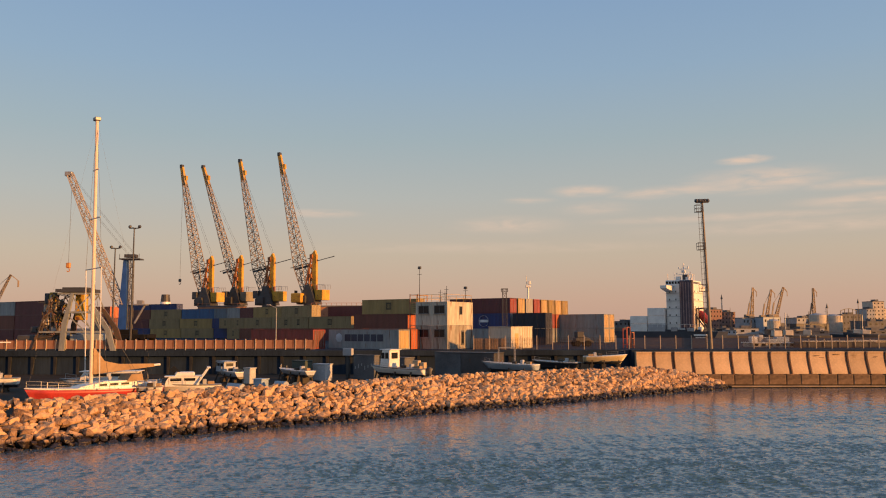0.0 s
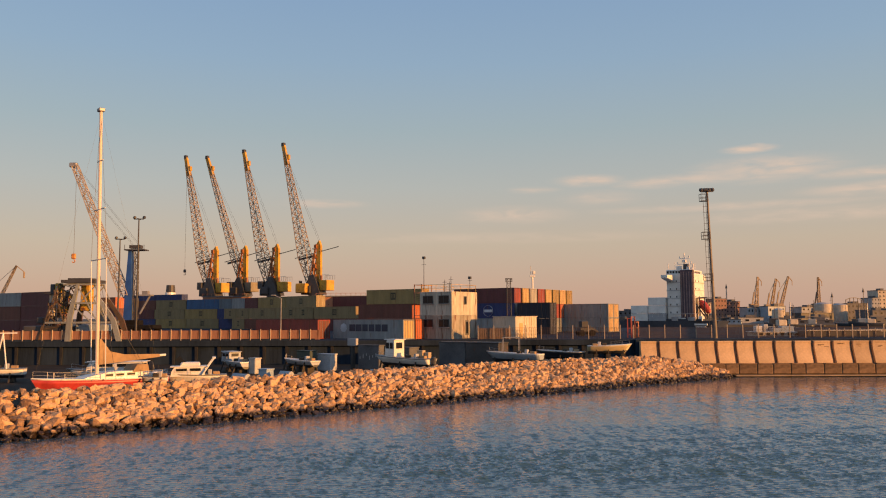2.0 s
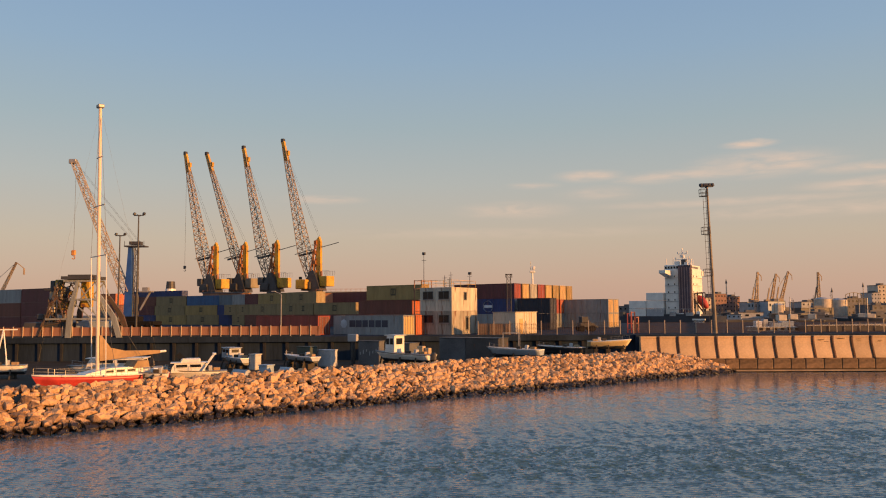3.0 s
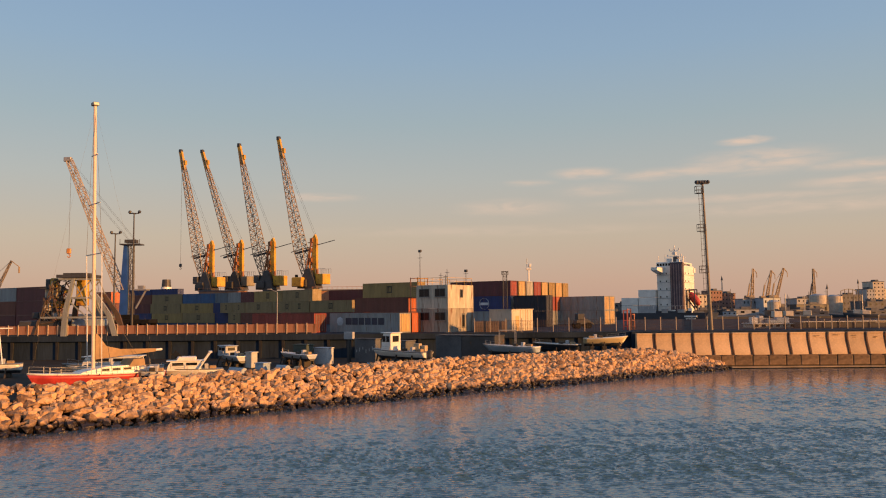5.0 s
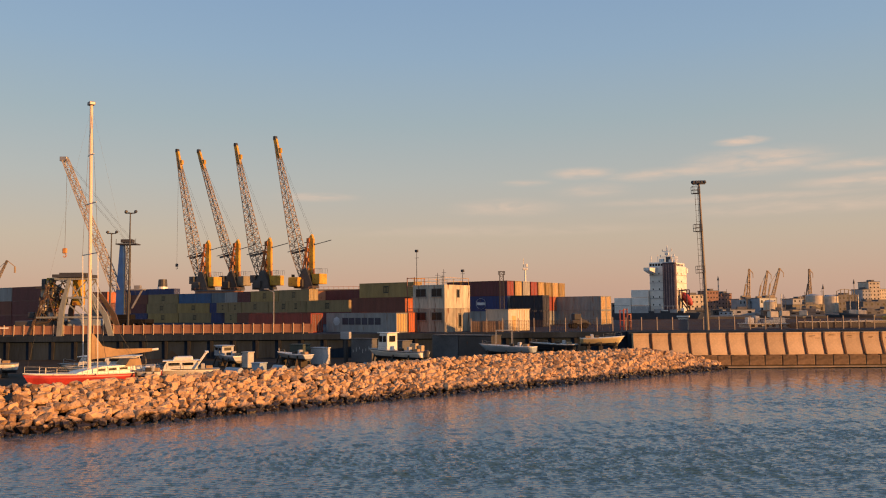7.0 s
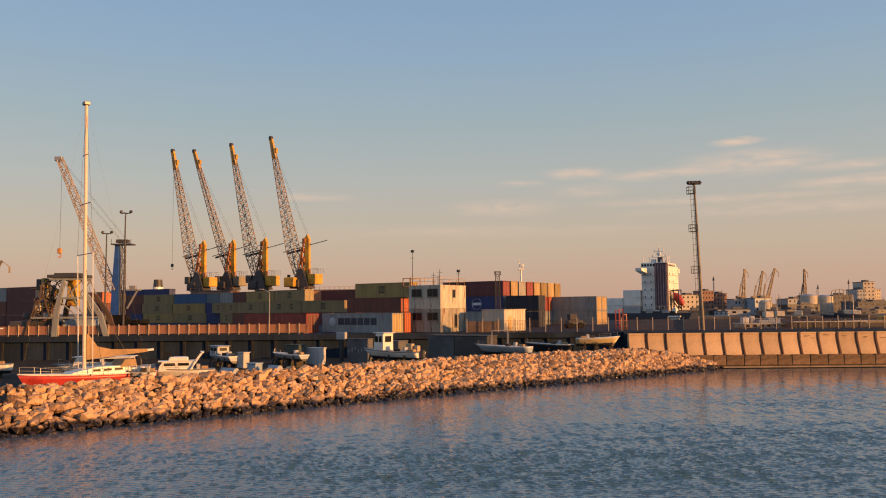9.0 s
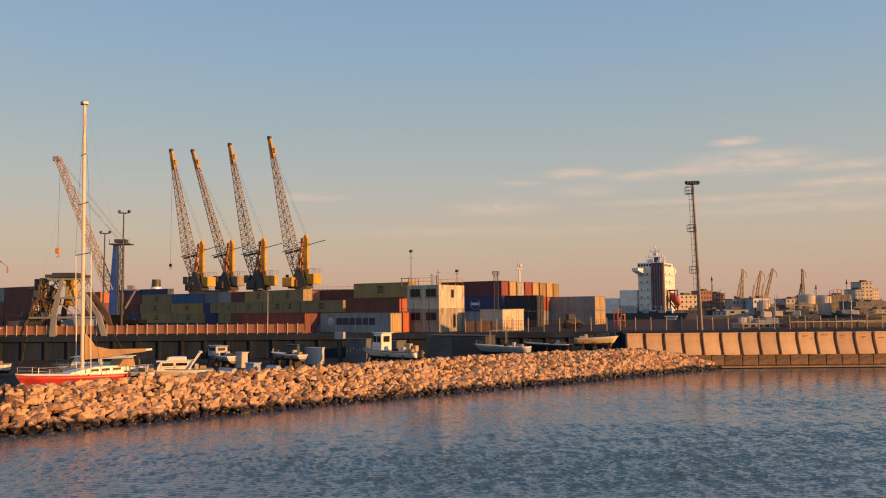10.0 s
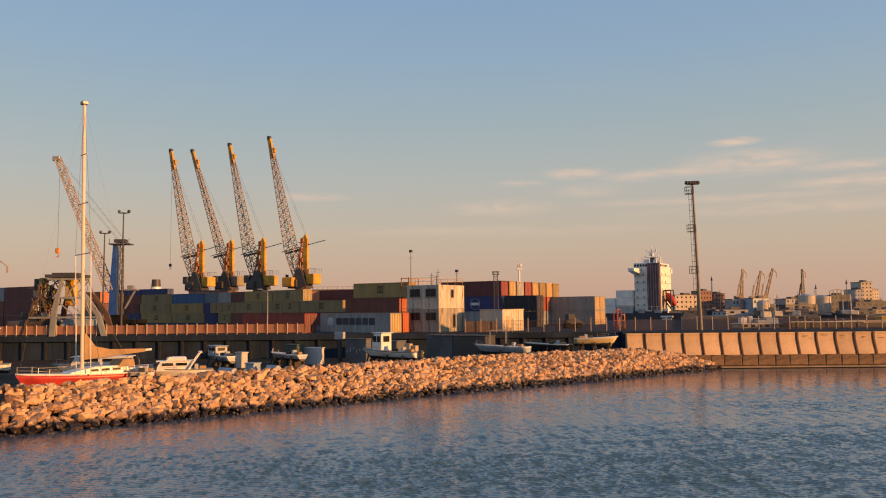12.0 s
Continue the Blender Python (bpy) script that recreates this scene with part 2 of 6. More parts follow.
# ---- building blocks ----
def part(name, bm, material, parent=None, label=""):
    """One mesh object from a bmesh, under its thing when a parent is given."""
    me = bpy.data.meshes.new(name)
    bm.to_mesh(me)
    bm.free()
    me.materials.append(material)
    ob = new(name, me)
    if parent is not None:
        ob.parent = parent
    if label:
        ob["label"] = label
    return ob


def again(ob, m, parent=None):
    """One more object on the same mesh."""
    twin = new(ob.name.split(".")[0], ob.data)
    twin.parent = ob.parent if parent is None else parent
    twin.matrix_basis = m
    if "label" in ob:
        twin["label"] = ob["label"]
    return twin


def thing(name, m, label, category, group="", kind=""):
    ob = new(name)
    ob.empty_display_size = 0.5
    ob.matrix_basis = m
    return tagged(ob, label, category, group, kind)


def box(bm, c, s, turn=0.0, bevel=0.0):
    m = Matrix.Translation(c) @ Matrix.Rotation(radians(turn), 4, "Z") @ Matrix.Diagonal((*s, 1))
    made = bmesh.ops.create_cube(bm, size=1, matrix=m)
    if bevel:
        edges = list({e for v in made["verts"] for e in v.link_edges})
        bmesh.ops.bevel(bm, geom=edges, offset=bevel, segments=1, affect="EDGES", profile=0.5)
    return bm


def boxes(*args):
    bm = bmesh.new()
    for a in args:
        box(bm, *a)
    return bm


def beam(bm, p, q, w, h=None):
    """A square bar from p to q."""
    p, q = Vector(p), Vector(q)
    d = q - p
    if d.length < 1e-5:
        return bm
    m = Matrix.Translation((p + q) / 2) @ d.to_track_quat("Z", "Y").to_matrix().to_4x4() @ Matrix.Diagonal((w, h or w, d.length, 1))
    bmesh.ops.create_cube(bm, size=1, matrix=m)
    return bm


def tube(bm, p, q, r, r2=None, n=8):
    p, q = Vector(p), Vector(q)
    d = q - p
    m = Matrix.Translation((p + q) / 2) @ d.to_track_quat("Z", "Y").to_matrix().to_4x4()
    bmesh.ops.create_cone(bm, cap_ends=True, segments=n, radius1=r, radius2=r if r2 is None else r2, depth=d.length, matrix=m)
    return bm


def prism(bm, outline, y0, y1):
    """A plate: an outline in x and z, from y0 to y1."""
    a = [bm.verts.new((x, y0, z)) for x, z in outline]
    b = [bm.verts.new((x, y1, z)) for x, z in outline]
    k = len(outline)
    bm.faces.new(a), bm.faces.new(b[::-1])
    for i in range(k):
        j = (i + 1) % k
        bm.faces.new((a[j], a[i], b[i], b[j]))
    bmesh.ops.recalc_face_normals(bm, faces=bm.faces)
    return bm


def slab(name, outline, z0, z1, material, label, category=""):
    """A flat piece of ground with straight sides."""
    bm = bmesh.new()
    a = [bm.verts.new((x, y, z1)) for x, y in outline]
    b = [bm.verts.new((x, y, z0)) for x, y in outline]
    bm.faces.new(a), bm.faces.new(b[::-1])
    for i in range(len(a)):
        j = (i + 1) % len(a)
        bm.faces.new((a[j], a[i], b[i], b[j]))
    bmesh.ops.recalc_face_normals(bm, faces=bm.faces)
    return tagged(part(name, bm, material), label, category, kind="structure")


def lattice(bm, p, q, wide0, wide1, bays, r, across=(0, 1, 0)):
    """A four-chord lattice girder from p to q, tapering from wide0 to wide1."""
    p, q = Vector(p), Vector(q)
    axis = (q - p).normalized()
    v = Vector(across).normalized()
    u = v.cross(axis).normalized()
    rings = []
    for i in range(bays + 1):
        f = i / bays
        w = (wide0 + (wide1 - wide0) * f) / 2
        c = p + (q - p) * f
        rings.append([c + u * a * w + v * b * w for a, b in ((1, 1), (-1, 1), (-1, -1), (1, -1))])
    for k in range(4):
        beam(bm, rings[0][k], rings[-1][k], r * 1.2)
    for i in range(bays):
        for k in range(4):
            j = (k + 1) % 4
            a, b = (k, j) if i % 2 else (j, k)
            beam(bm, rings[i][a], rings[i + 1][b], r)
            beam(bm, rings[i + 1][k], rings[i + 1][j], r * 0.8)
    return bm


# ---- water, shore and quay ----
def build_water():
    # rows and columns grow with distance, so that the wavelets near by are finely cut
    ys = np.geomspace(23.0, 108.0, 1000)
    us = np.linspace(-1, 1, 860)
    gx, gy = us[None, :] * (0.60 * ys[:, None] + 7.0), np.repeat(ys[:, None], len(us), 1)
    rng = np.random.RandomState(4)

    def swell(count, short, long, spread, slope):
        out = np.zeros_like(gx)
        for k in range(count):
            wave = rng.uniform(short, long)
            a = rng.normal(radians(82), spread)
            out += slope * wave * rng.uniform(0.4, 1) * np.sin(2 * np.pi / wave * (gx * np.cos(a) + gy * np.sin(a)) + rng.uniform(0, 6.28))
        return out

    gusts = np.clip(1.0 + 0.05 * swell(9, 8, 30, 0.4, 0.10), 0.7, 1.3)
    # sheltered and smooth under the stone bank and the wave wall, rougher out in the basin
    out = np.clip(np.minimum(0.62 * (gx - 0.7) - 0.78 * (gy - 71.4), 98 - gy) / 24, 0, 1)
    strength = gusts * (0.40 + 0.80 * out) * np.clip(40 / gy, 0, 1) ** 0.4
    chop = (swell(44, 0.19, 0.40, 0.32, 0.0074) + swell(30, 0.16, 0.30, 0.9, 0.0052)) * strength
    z = chop + swell(8, 0.7, 1.5, 0.4, 0.0007) * strength
    # the wind from the basin leans the wavelets over, so that one face is short and steep
    gy = gy - 2.4 * chop
    ny, nx = gx.shape
    verts = np.stack([gx, gy, z], -1).reshape(-1, 3)
    i = np.arange(nx * ny).reshape(ny, nx)
    faces = np.stack([i[:-1, :-1], i[:-1, 1:], i[1:, 1:], i[1:, :-1]], -1).reshape(-1, 4)
    far = [(-4000, -4000), (4000, -4000), (4000, 4000), (-4000, 4000)]
    inner = [(gx[0, 0], ys[0]), (gx[0, -1], ys[0]), (gx[-1, -1], ys[-1]), (gx[-1, 0], ys[-1])]
    k = len(verts)
    verts = verts.tolist() + [(x, y, 0) for x, y in far + inner]
    faces = faces.tolist() + [(k + a, k + (a + 1) % 4, k + 4 + (a + 1) % 4, k + 4 + a) for a in range(4)]
    me = bpy.data.meshes.new("water")
    me.from_pydata(verts, [], faces)
    me.materials.append(WATER)
    me.polygons.foreach_set("use_smooth", [True] * len(me.polygons))
    return tagged(new("water", me), "rippled dark blue harbour water reflecting the evening sky", "water", kind="structure")


WATERLINE = [(-70, 14), (-45, 34), (-26.9, 48.6), (-15.8, 58.1), (0.7, 71.4), (12.0, 79.5), (19.6, 86.0), (27.5, 92.4), (32.5, 95.6)]
CREST = [(-73, 19), (-48, 39), (-29.2, 52.6), (-17.4, 62.8), (0.8, 78.6), (13.2, 87.6), (22.5, 93.0), (29.0, 96.6), (33.5, 98.0)]
CREST_Z = [2.5, 2.5, 2.42, 2.45, 2.5, 2.55, 2.5, 1.6, 0.3]


def bank(s, v):
    """A point of the stone bank: s runs along it (0 to 1), v from the water (0) to the crest (1)."""
    f = s * (len(WATERLINE) - 1)
    i = min(int(f), len(WATERLINE) - 2)
    f -= i
    a = Vector(WATERLINE[i]).lerp(Vector(WATERLINE[i + 1]), f)
    b = Vector(CREST[i]).lerp(Vector(CREST[i + 1]), f)
    top = CREST_Z[i] + (CREST_Z[i + 1] - CREST_Z[i]) * f
    p = a.lerp(b, v) if v <= 1 else b + (b - a).normalized() * (v - 1) * 3
    return Vector((p.x, p.y, min(v, 1) * top))


def rock_shape(rng):
    """A quarried block: an uneven box with split corners and sharp, slightly worn edges."""
    bm = bmesh.new()
    for k in range(16):
        p = Vector(rng.normal(size=3)).normalized()
        q = Vector([math.copysign(abs(c) ** 0.5, c) for c in p]) * rng.uniform(0.86, 1.10)
        bm.verts.new((q.x * 0.54, q.y * 0.42, q.z * 0.32))
    bmesh.ops.convex_hull(bm, input=bm.verts)
    for v in [v for v in bm.verts if not v.link_faces]:
        bm.verts.remove(v)
    bmesh.ops.bevel(bm, geom=list(bm.edges), offset=0.014, segments=1, affect="EDGES", profile=0.6)
    return bm


def build_breakwater():
    rng = np.random.RandomState(11)
    core = bmesh.new()
    rows = []
    for i in range(41):
        ring = [bank(i / 40, v) for v in (-0.15, 0.35, 0.75, 1.0, 1.5)]
        ring = [p + Vector((0, 0, -0.75)) for p in ring]
        ring.append(ring[-1] - Vector((0, 0, 4)))
        ring[0].z = -1.5
        rows.append([core.verts.new(p) for p in ring])
    for a, b in zip(rows, rows[1:]):
        for k in range(len(a) - 1):
            core.faces.new((a[k], b[k], b[k + 1], a[k + 1]))
    base = tagged(part("breakwater", core, GROUND), "sloping breakwater of pale orange-lit quarried limestone blocks", "breakwater", kind="structure")
    shapes = []
    for k in range(16):
        me = bpy.data.meshes.new("stone")
        bm = rock_shape(rng)
        bm.to_mesh(me)
        bm.free()
        me.materials.append(STONE)
        shapes.append(me)
    spots = []
    marks = [bank(i / 400, 0.5) for i in range(401)]
    run = [0]
    for a, b in zip(marks, marks[1:]):
        run.append(run[-1] + (b - a).length)
    for layer in range(2):
        d = 0.0
        while d < run[-1]:
            s = float(np.interp(d, run, np.linspace(0, 1, 401)))
            w = (bank(s, 1.0) - bank(s, 0.0)).length
            v = -0.2 + rng.uniform(0, 0.05)
            while v < 1.22:
                p = bank(min(max(s + rng.uniform(-0.002, 0.002), 0), 1), v)
                if v < 0:
                    p.z = v * 1.6
                size = (0.50 + 0.52 * rng.uniform() ** 1.5) * (0.66 if layer else 1.0) * (0.8 if v < 0.12 else 1)
                p.z += rng.uniform(-0.16, 0.08) + (0.12 if layer else 0)
                m = Matrix.Translation(p) @ Euler(rng.uniform(-0.32, 0.32, 3) + np.array([0.35, 0, rng.uniform(0, 6.28)])).to_matrix().to_4x4() @ Matrix.Diagonal((size, size * rng.uniform(0.8, 1.2), size * rng.uniform(0.8, 1.2), 1))
                spots.append((s, m, rng.randint(16)))
                v += rng.uniform(0.36, 0.55) * (2.6 if layer else 1.06) / max(w, 2)
            d += rng.uniform(0.44, 0.58) * (2.0 if layer else 1)
    near = [q for q in spots if -34 < q[1].translation.x < -22][:300]
    chosen = {id(q) for q in near}
    for s, m, k in near:
        ob = new("stone", shapes[k])
        ob.parent = base
        ob.matrix_basis = m
    verts, faces, n = [], [], 0
    coords = [np.array([v.co[:] for v in me.vertices]) for me in shapes]
    polys = [[tuple(p.vertices) for p in me.polygons] for me in shapes]
    for q in spots:
        if id(q) in chosen:
            continue
        m = np.array(q[1])
        verts.append(coords[q[2]] @ m[:3, :3].T + m[:3, 3])
        faces += [tuple(i + n for i in f) for f in polys[q[2]]]
        n += len(coords[q[2]])
    me = bpy.data.meshes.new("stones")
    me.from_pydata(np.concatenate(verts).tolist(), [], faces)
    me.materials.append(STONE)
    rest = tagged(new("stones", me), kind="stuff")
    rest.parent = base


YARD_Z, QUAY_Z, EDGE = 1.5, 4.5, 101.2


def build_ground():
    slab("yard_ground", [(-140, -10), (-73, 20), (-48, 41), (-29.2, 55), (-17, 65), (1, 81), (14, 90), (24, 96), (24, 109), (-160, 109)], -3, YARD_Z, GROUND,
         "rough gravel boatyard behind the stone bank", "ground")
    back = EDGE + 0.25
    slab("quay", [(-400, back), (22.6, back), (22.6, 100.2), (130, 100.2), (130, 190), (40, 200), (40, 236), (-60, 262), (-400, 290)], -4, QUAY_Z - 0.004, QUAY_SHADED,
         "container quay on solid fill, coloured dark as if shaded", "quay")
    slab("quay_deck", [(-400, EDGE), (22.5, EDGE), (22.5, back + 3), (-400, back + 3)], QUAY_Z - 0.75, QUAY_Z, QUAY_SHADED,
         "concrete quay deck standing on piles, coloured dark as if shaded", "quay")
    slab("far_shore", [(-1500, 470), (60, 400), (2500, 400), (2500, 3500), (-1500, 3500)], -4, 2.6, ASPHALT, "low far shore with the town", "ground")


def build_parapet():
    """The wave wall: curved concrete panels between ribs on a stone-block foot."""
    y = 99.0
    wall = thing("wave_wall", pose(0, 0, 0), "sunlit concrete wave wall of curved panels over a stained foot", "wall", kind="structure")
    foot = boxes(((76, y + 0.45, -0.6), (107, 2.5, 4.38)))
    part("foot", foot, FOOT, wall, "dark tide-stained concrete foot")
    ledge = boxes(((80.5, y - 1.1, 0.16), (93, 0.9, 0.14)))
    part("ledge", ledge, surface("wet_ledge_concrete", (0.34, 0.25, 0.17), rough=0.7, dark=0.5), wall, "pale concrete ledge at the waterline")
    profile = [(-0.55, 1.60), (-0.50, 1.85), (-0.34, 2.3), (-0.14, 2.8), (0.0, 3.25), (0.08, 3.7), (0.08, 4.0), (0.0, 4.2), (0.0, 4.3), (0.9, 4.3), (0.9, 1.60)]
    w, pitch = 1.92, 2.375

    def shell(width, shift, name, mat):
        bm = bmesh.new()
        a = [bm.verts.new((0, yy + shift, z)) for yy, z in profile]
        b = [bm.verts.new((width, yy + shift, z)) for yy, z in profile]
        bm.faces.new(a), bm.faces.new(b[::-1])
        for i in range(len(a)):
            j = (i + 1) % len(a)
            bm.faces.new((a[i], a[j], b[j], b[i]))
        bmesh.ops.recalc_face_normals(bm, faces=bm.faces)
        return part(name, bm, mat, wall)
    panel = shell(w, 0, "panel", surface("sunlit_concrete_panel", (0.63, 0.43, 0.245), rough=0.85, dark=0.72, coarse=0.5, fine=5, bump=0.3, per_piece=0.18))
    rib = shell(pitch - w - 0.02, 0.42, "joint", CONCRETE_DARK)
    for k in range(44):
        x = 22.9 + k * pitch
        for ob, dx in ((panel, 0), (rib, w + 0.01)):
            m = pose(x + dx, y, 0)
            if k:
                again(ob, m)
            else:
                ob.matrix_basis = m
    rng = random.Random(5)
    seam = surface("dark_crack", (0.10, 0.075, 0.05), rough=0.9)
    for k in range(16):
        n = rng.randint(9, 15)
        part("crack", boxes(((22.9 + n * pitch + rng.uniform(0.5, 1.5), y + 0.045, rng.uniform(3.35, 3.95)), (rng.uniform(0.3, 1.0), 0.04, rng.uniform(0.03, 0.07)))), seam, wall)
    foot_mat = surface("stained_foot_block", (0.23, 0.145, 0.085), rough=0.85, dark=0.3, coarse=0.9, fine=4, per_piece=0.28, bump=0.6, rust=0.3)
    block = part("block", boxes(((0, 0, 0), (1, 0.16, 1.16), 0, 0.05)), foot_mat, wall)
    chip = part("coping_stone", boxes(((0, 0, 0), (1, 0.2, 0.13), 0, 0.03)), foot_mat, wall)
    first, x = True, 24.0
    while x < 125:
        l = rng.uniform(1.5, 2.3)
        m = pose(x + l / 2, y - 0.85 - rng.uniform(0, 0.04), 0.92 + rng.uniform(-0.02, 0.02), 0, rng.uniform(-0.6, 0.6), rng.uniform(-0.8, 0.8)) @ Matrix.Diagonal((l - 0.05, 1, 1, 1))
        c = pose(x + l / 2 + rng.uniform(-0.2, 0.2), y - 0.82 - rng.uniform(0, 0.07), 1.56, rng.uniform(-3, 3), rng.uniform(-1, 1), 0) @ Matrix.Diagonal((l - rng.uniform(0.03, 0.5), 1, 1, 1))
        if first:
            block.matrix_basis, chip.matrix_basis, first = m, c, False
        else:
            again(block, m), again(chip, c)
        x += l


def build_quay_edge():
    """Sheet barrier along the raised quay, and dark fenders under it."""
    rail = thing("barrier", pose(0, 0, 0), "rusty orange-brown sheet barrier along the quay edge", "barrier", kind="structure")
    panel = part("panel", boxes(((0.64, 0, 0.66), (1.22, 0.05, 1.2))), RUSTY, rail)
    post = part("post", boxes(((0, -0.06, 0.7), (0.1, 0.12, 1.4), 0, 0.02)), surface("pale_barrier_post", (0.55, 0.42, 0.30), rough=0.7), rail)
    kerb = part("kerb", boxes(((-60, 0.1, 0.12), (84, 0.5, 0.24))), QUAY_SHADED, rail)
    kerb.matrix_basis = pose(0, EDGE + 0.35, QUAY_Z)
    for k in range(64):
        m = pose(-18.6 - k * 1.28, EDGE + 0.3, QUAY_Z + 0.06)
        for ob in (panel, post):
            if k:
                again(ob, m)
            else:
                ob.matrix_basis = m
    wall = thing("quay_wall", pose(0, 0, 0), "quay wall with black rubber fenders, shade put into its colour", "quay wall", kind="structure")
    # coping keeps the quay's shade-darkened colour
    part("coping", boxes(((-55, EDGE - 0.12, QUAY_Z - 0.35), (155, 0.25, 0.66))), QUAY_SHADED, wall)
    bm = bmesh.new()
    prism(bm, [(-0.12, 1.5), (0.12, 1.5), (0.2, 3.2), (0.16, 3.9), (-0.16, 3.9)], -0.14, 0.3)
    fender = part("fender", bm, surface("worn_grey_rubber", (0.035, 0.038, 0.045), rough=0.8, gloss=0.1), wall)
    for k in range(34):
        m = pose(19 - k * 2.9, EDGE + 0.16, 0)
        if k:
            again(fender, m)
        else:
            fender.matrix_basis = m


def build_mesh_fence():
    mesh_mat = surface("dark_fence_mesh", (0.06, 0.042, 0.036), rough=0.8)
    posts = surface("pale_fence_post", (0.42, 0.35, 0.28), rough=0.7)
    for name, x0, x1, y, h, gap in (("mesh_fence", 2.9, 22.0, 103.6, 1.6, 2.05), ("mesh_fence", 23.5, 128.0, 105.5, 1.55, 2.05)):
        f = thing(name, pose(x0, y, QUAY_Z), "dark wire mesh fence on pale steel posts", "fence")
        bm = bmesh.new()
        n = int((x1 - x0) / gap)
        step = 0.3 if x0 < 10 else 0.13
        for k in range(int(n * gap / step)):
            beam(bm, (k * step, 0, 0.05), (k * step, 0, h - 0.1), 0.03, 0.02)
        for k in range(9):
            beam(bm, (0, 0, 0.08 + k * (h - 0.2) / 8), (n * gap, 0, 0.08 + k * (h - 0.2) / 8), 0.025)
        part("wire_mesh", bm, mesh_mat, f)
        post = part("post", boxes(((0, 0, h / 2 + 0.1), (0.1, 0.1, h + 0.2))), posts, f)
        for k in range(n + 1):
            if k:
                again(post, pose(k * gap, 0, 0))


# ---- containers ----
TURN = -33.5                          # all stacks lie the same way
ALONG = Vector((math.cos(radians(TURN)), math.sin(radians(TURN)), 0))
BACK = Vector((-ALONG.y, ALONG.x, 0))
CRATES = {}


def container(x, y, level, feet, colour, label, mark=None, z=QUAY_Z, ends=None, turn=TURN):
    """A steel container; x, y is its bottom corner between the long side and the door end that face the water."""
    L, W, H = (12.19 if feet == 40 else 6.06), 2.44, 2.59
    m = Matrix.Translation(Vector((x, y, z + level * 2.6))) @ Matrix.Rotation(radians(turn), 4, "Z")
    key = (feet, colour, mark, ends)
    if key in CRATES:
        return copy_thing(CRATES[key], m)
    c = CRATES[key] = thing("shipping_container", m, label, "container", "containers on the quay")
    mat = paint(colour)
    bm = bmesh.new()
    n = int(L / 0.28) * 4
    out = [0.0, 0.0, 0.036, 0.036]
    for y0, sign in ((0.03, 1), (W - 0.03, -1)):
        lo, hi = [], []
        for i in range(n + 1):
            xx = -L + 0.12 + (L - 0.24) * i / n
            yy = y0 + sign * out[i % 4]
            lo.append(bm.verts.new((xx, yy, 0.16))), hi.append(bm.verts.new((xx, yy, H - 0.1)))
        for i in range(n):
            bm.faces.new((lo[i], lo[i + 1], hi[i + 1], hi[i]))
    box(bm, (-L / 2, W / 2, H - 0.06), (L - 0.2, W - 0.1, 0.05))
    box(bm, (-L / 2, W / 2, 0.12), (L - 0.2, W - 0.1, 0.1))
    box(bm, (-L + 0.06, W / 2, H / 2), (0.05, W - 0.2, H - 0.2))
    part("body", bm, mat, c)
    bm = bmesh.new()
    for xx in (-L + 0.08, -0.08):
        for yy in (0.08, W - 0.08):
            box(bm, (xx, yy, H / 2), (0.16, 0.16, H))
        for zz in (0.08, H - 0.06):
            box(bm, (xx, W / 2, zz), (0.12, W - 0.3, 0.12))
    for yy in (0.05, W - 0.05):
        for zz in (0.08, H - 0.06):
            box(bm, (-L / 2, yy, zz), (L - 0.3, 0.1, 0.12))
    part("frame", bm, mat, c)
    # many door ends get brighter, warmer paint that imitates the sun on them
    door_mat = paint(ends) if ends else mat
    for k in range(2):
        bm = boxes(((-0.05, W * (0.27 + 0.46 * k), H / 2), (0.05, W * 0.44, H - 0.3), 0, 0.01))
        for zz in (0.5, 1.0, 1.5, 2.0):
            box(bm, (-0.02, W * (0.27 + 0.46 * k), zz), (0.03, W * 0.36, 0.22))
        door = part("door", bm, door_mat, c)
        for j in (-1, 1):
            part("lock_rod", tube(bmesh.new(), (0.03, W * (0.27 + 0.46 * k) + j * 0.24, 0.1), (0.03, W * (0.27 + 0.46 * k) + j * 0.24, H - 0.1), 0.022, n=6), STEEL_GREY, door)
    if mark == "square":
        bm = boxes(((-L * 0.5, 0.012, 1.4), (1.15 if feet == 40 else 0.8, 0.02, 1.25)))
        part("emblem", bm, surface("faded_black_print", (0.06, 0.05, 0.03), rough=0.6), c, "faded dark square emblem")
        bm = boxes(*[((-L * 0.5 + (k - 1) * 0.3, 0.0, 1.4), (0.12, 0.012, 0.8)) for k in range(3)])
        part("emblem_bars", bm, paint(colour), c)
    if mark == "letters":
        dark = surface("dark_navy_print", (0.035, 0.04, 0.07), rough=0.5)
        for k in range(6):
            xx = -8.75 + k * 1.13
            bm = bmesh.new()
            box(bm, (xx, 0.012, 1.5), ((1.06, 0.98, 0.92, 0.95, 0.92, 0.98)[k], 0.02, 0.92), 0)
            part("print_bar", bm, dark, c, "dark plain bar of lettering")
        bm = bmesh.new()
        bmesh.ops.create_circle(bm, cap_ends=True, segments=7, radius=0.62, matrix=Matrix.Translation((-10.3, 0.008, 1.5)) @ Matrix.Rotation(radians(90), 4, "X"))
        part("emblem", bm, surface("pale_blue_print", (0.45, 0.55, 0.62), rough=0.5), c, "pale blue plain emblem")
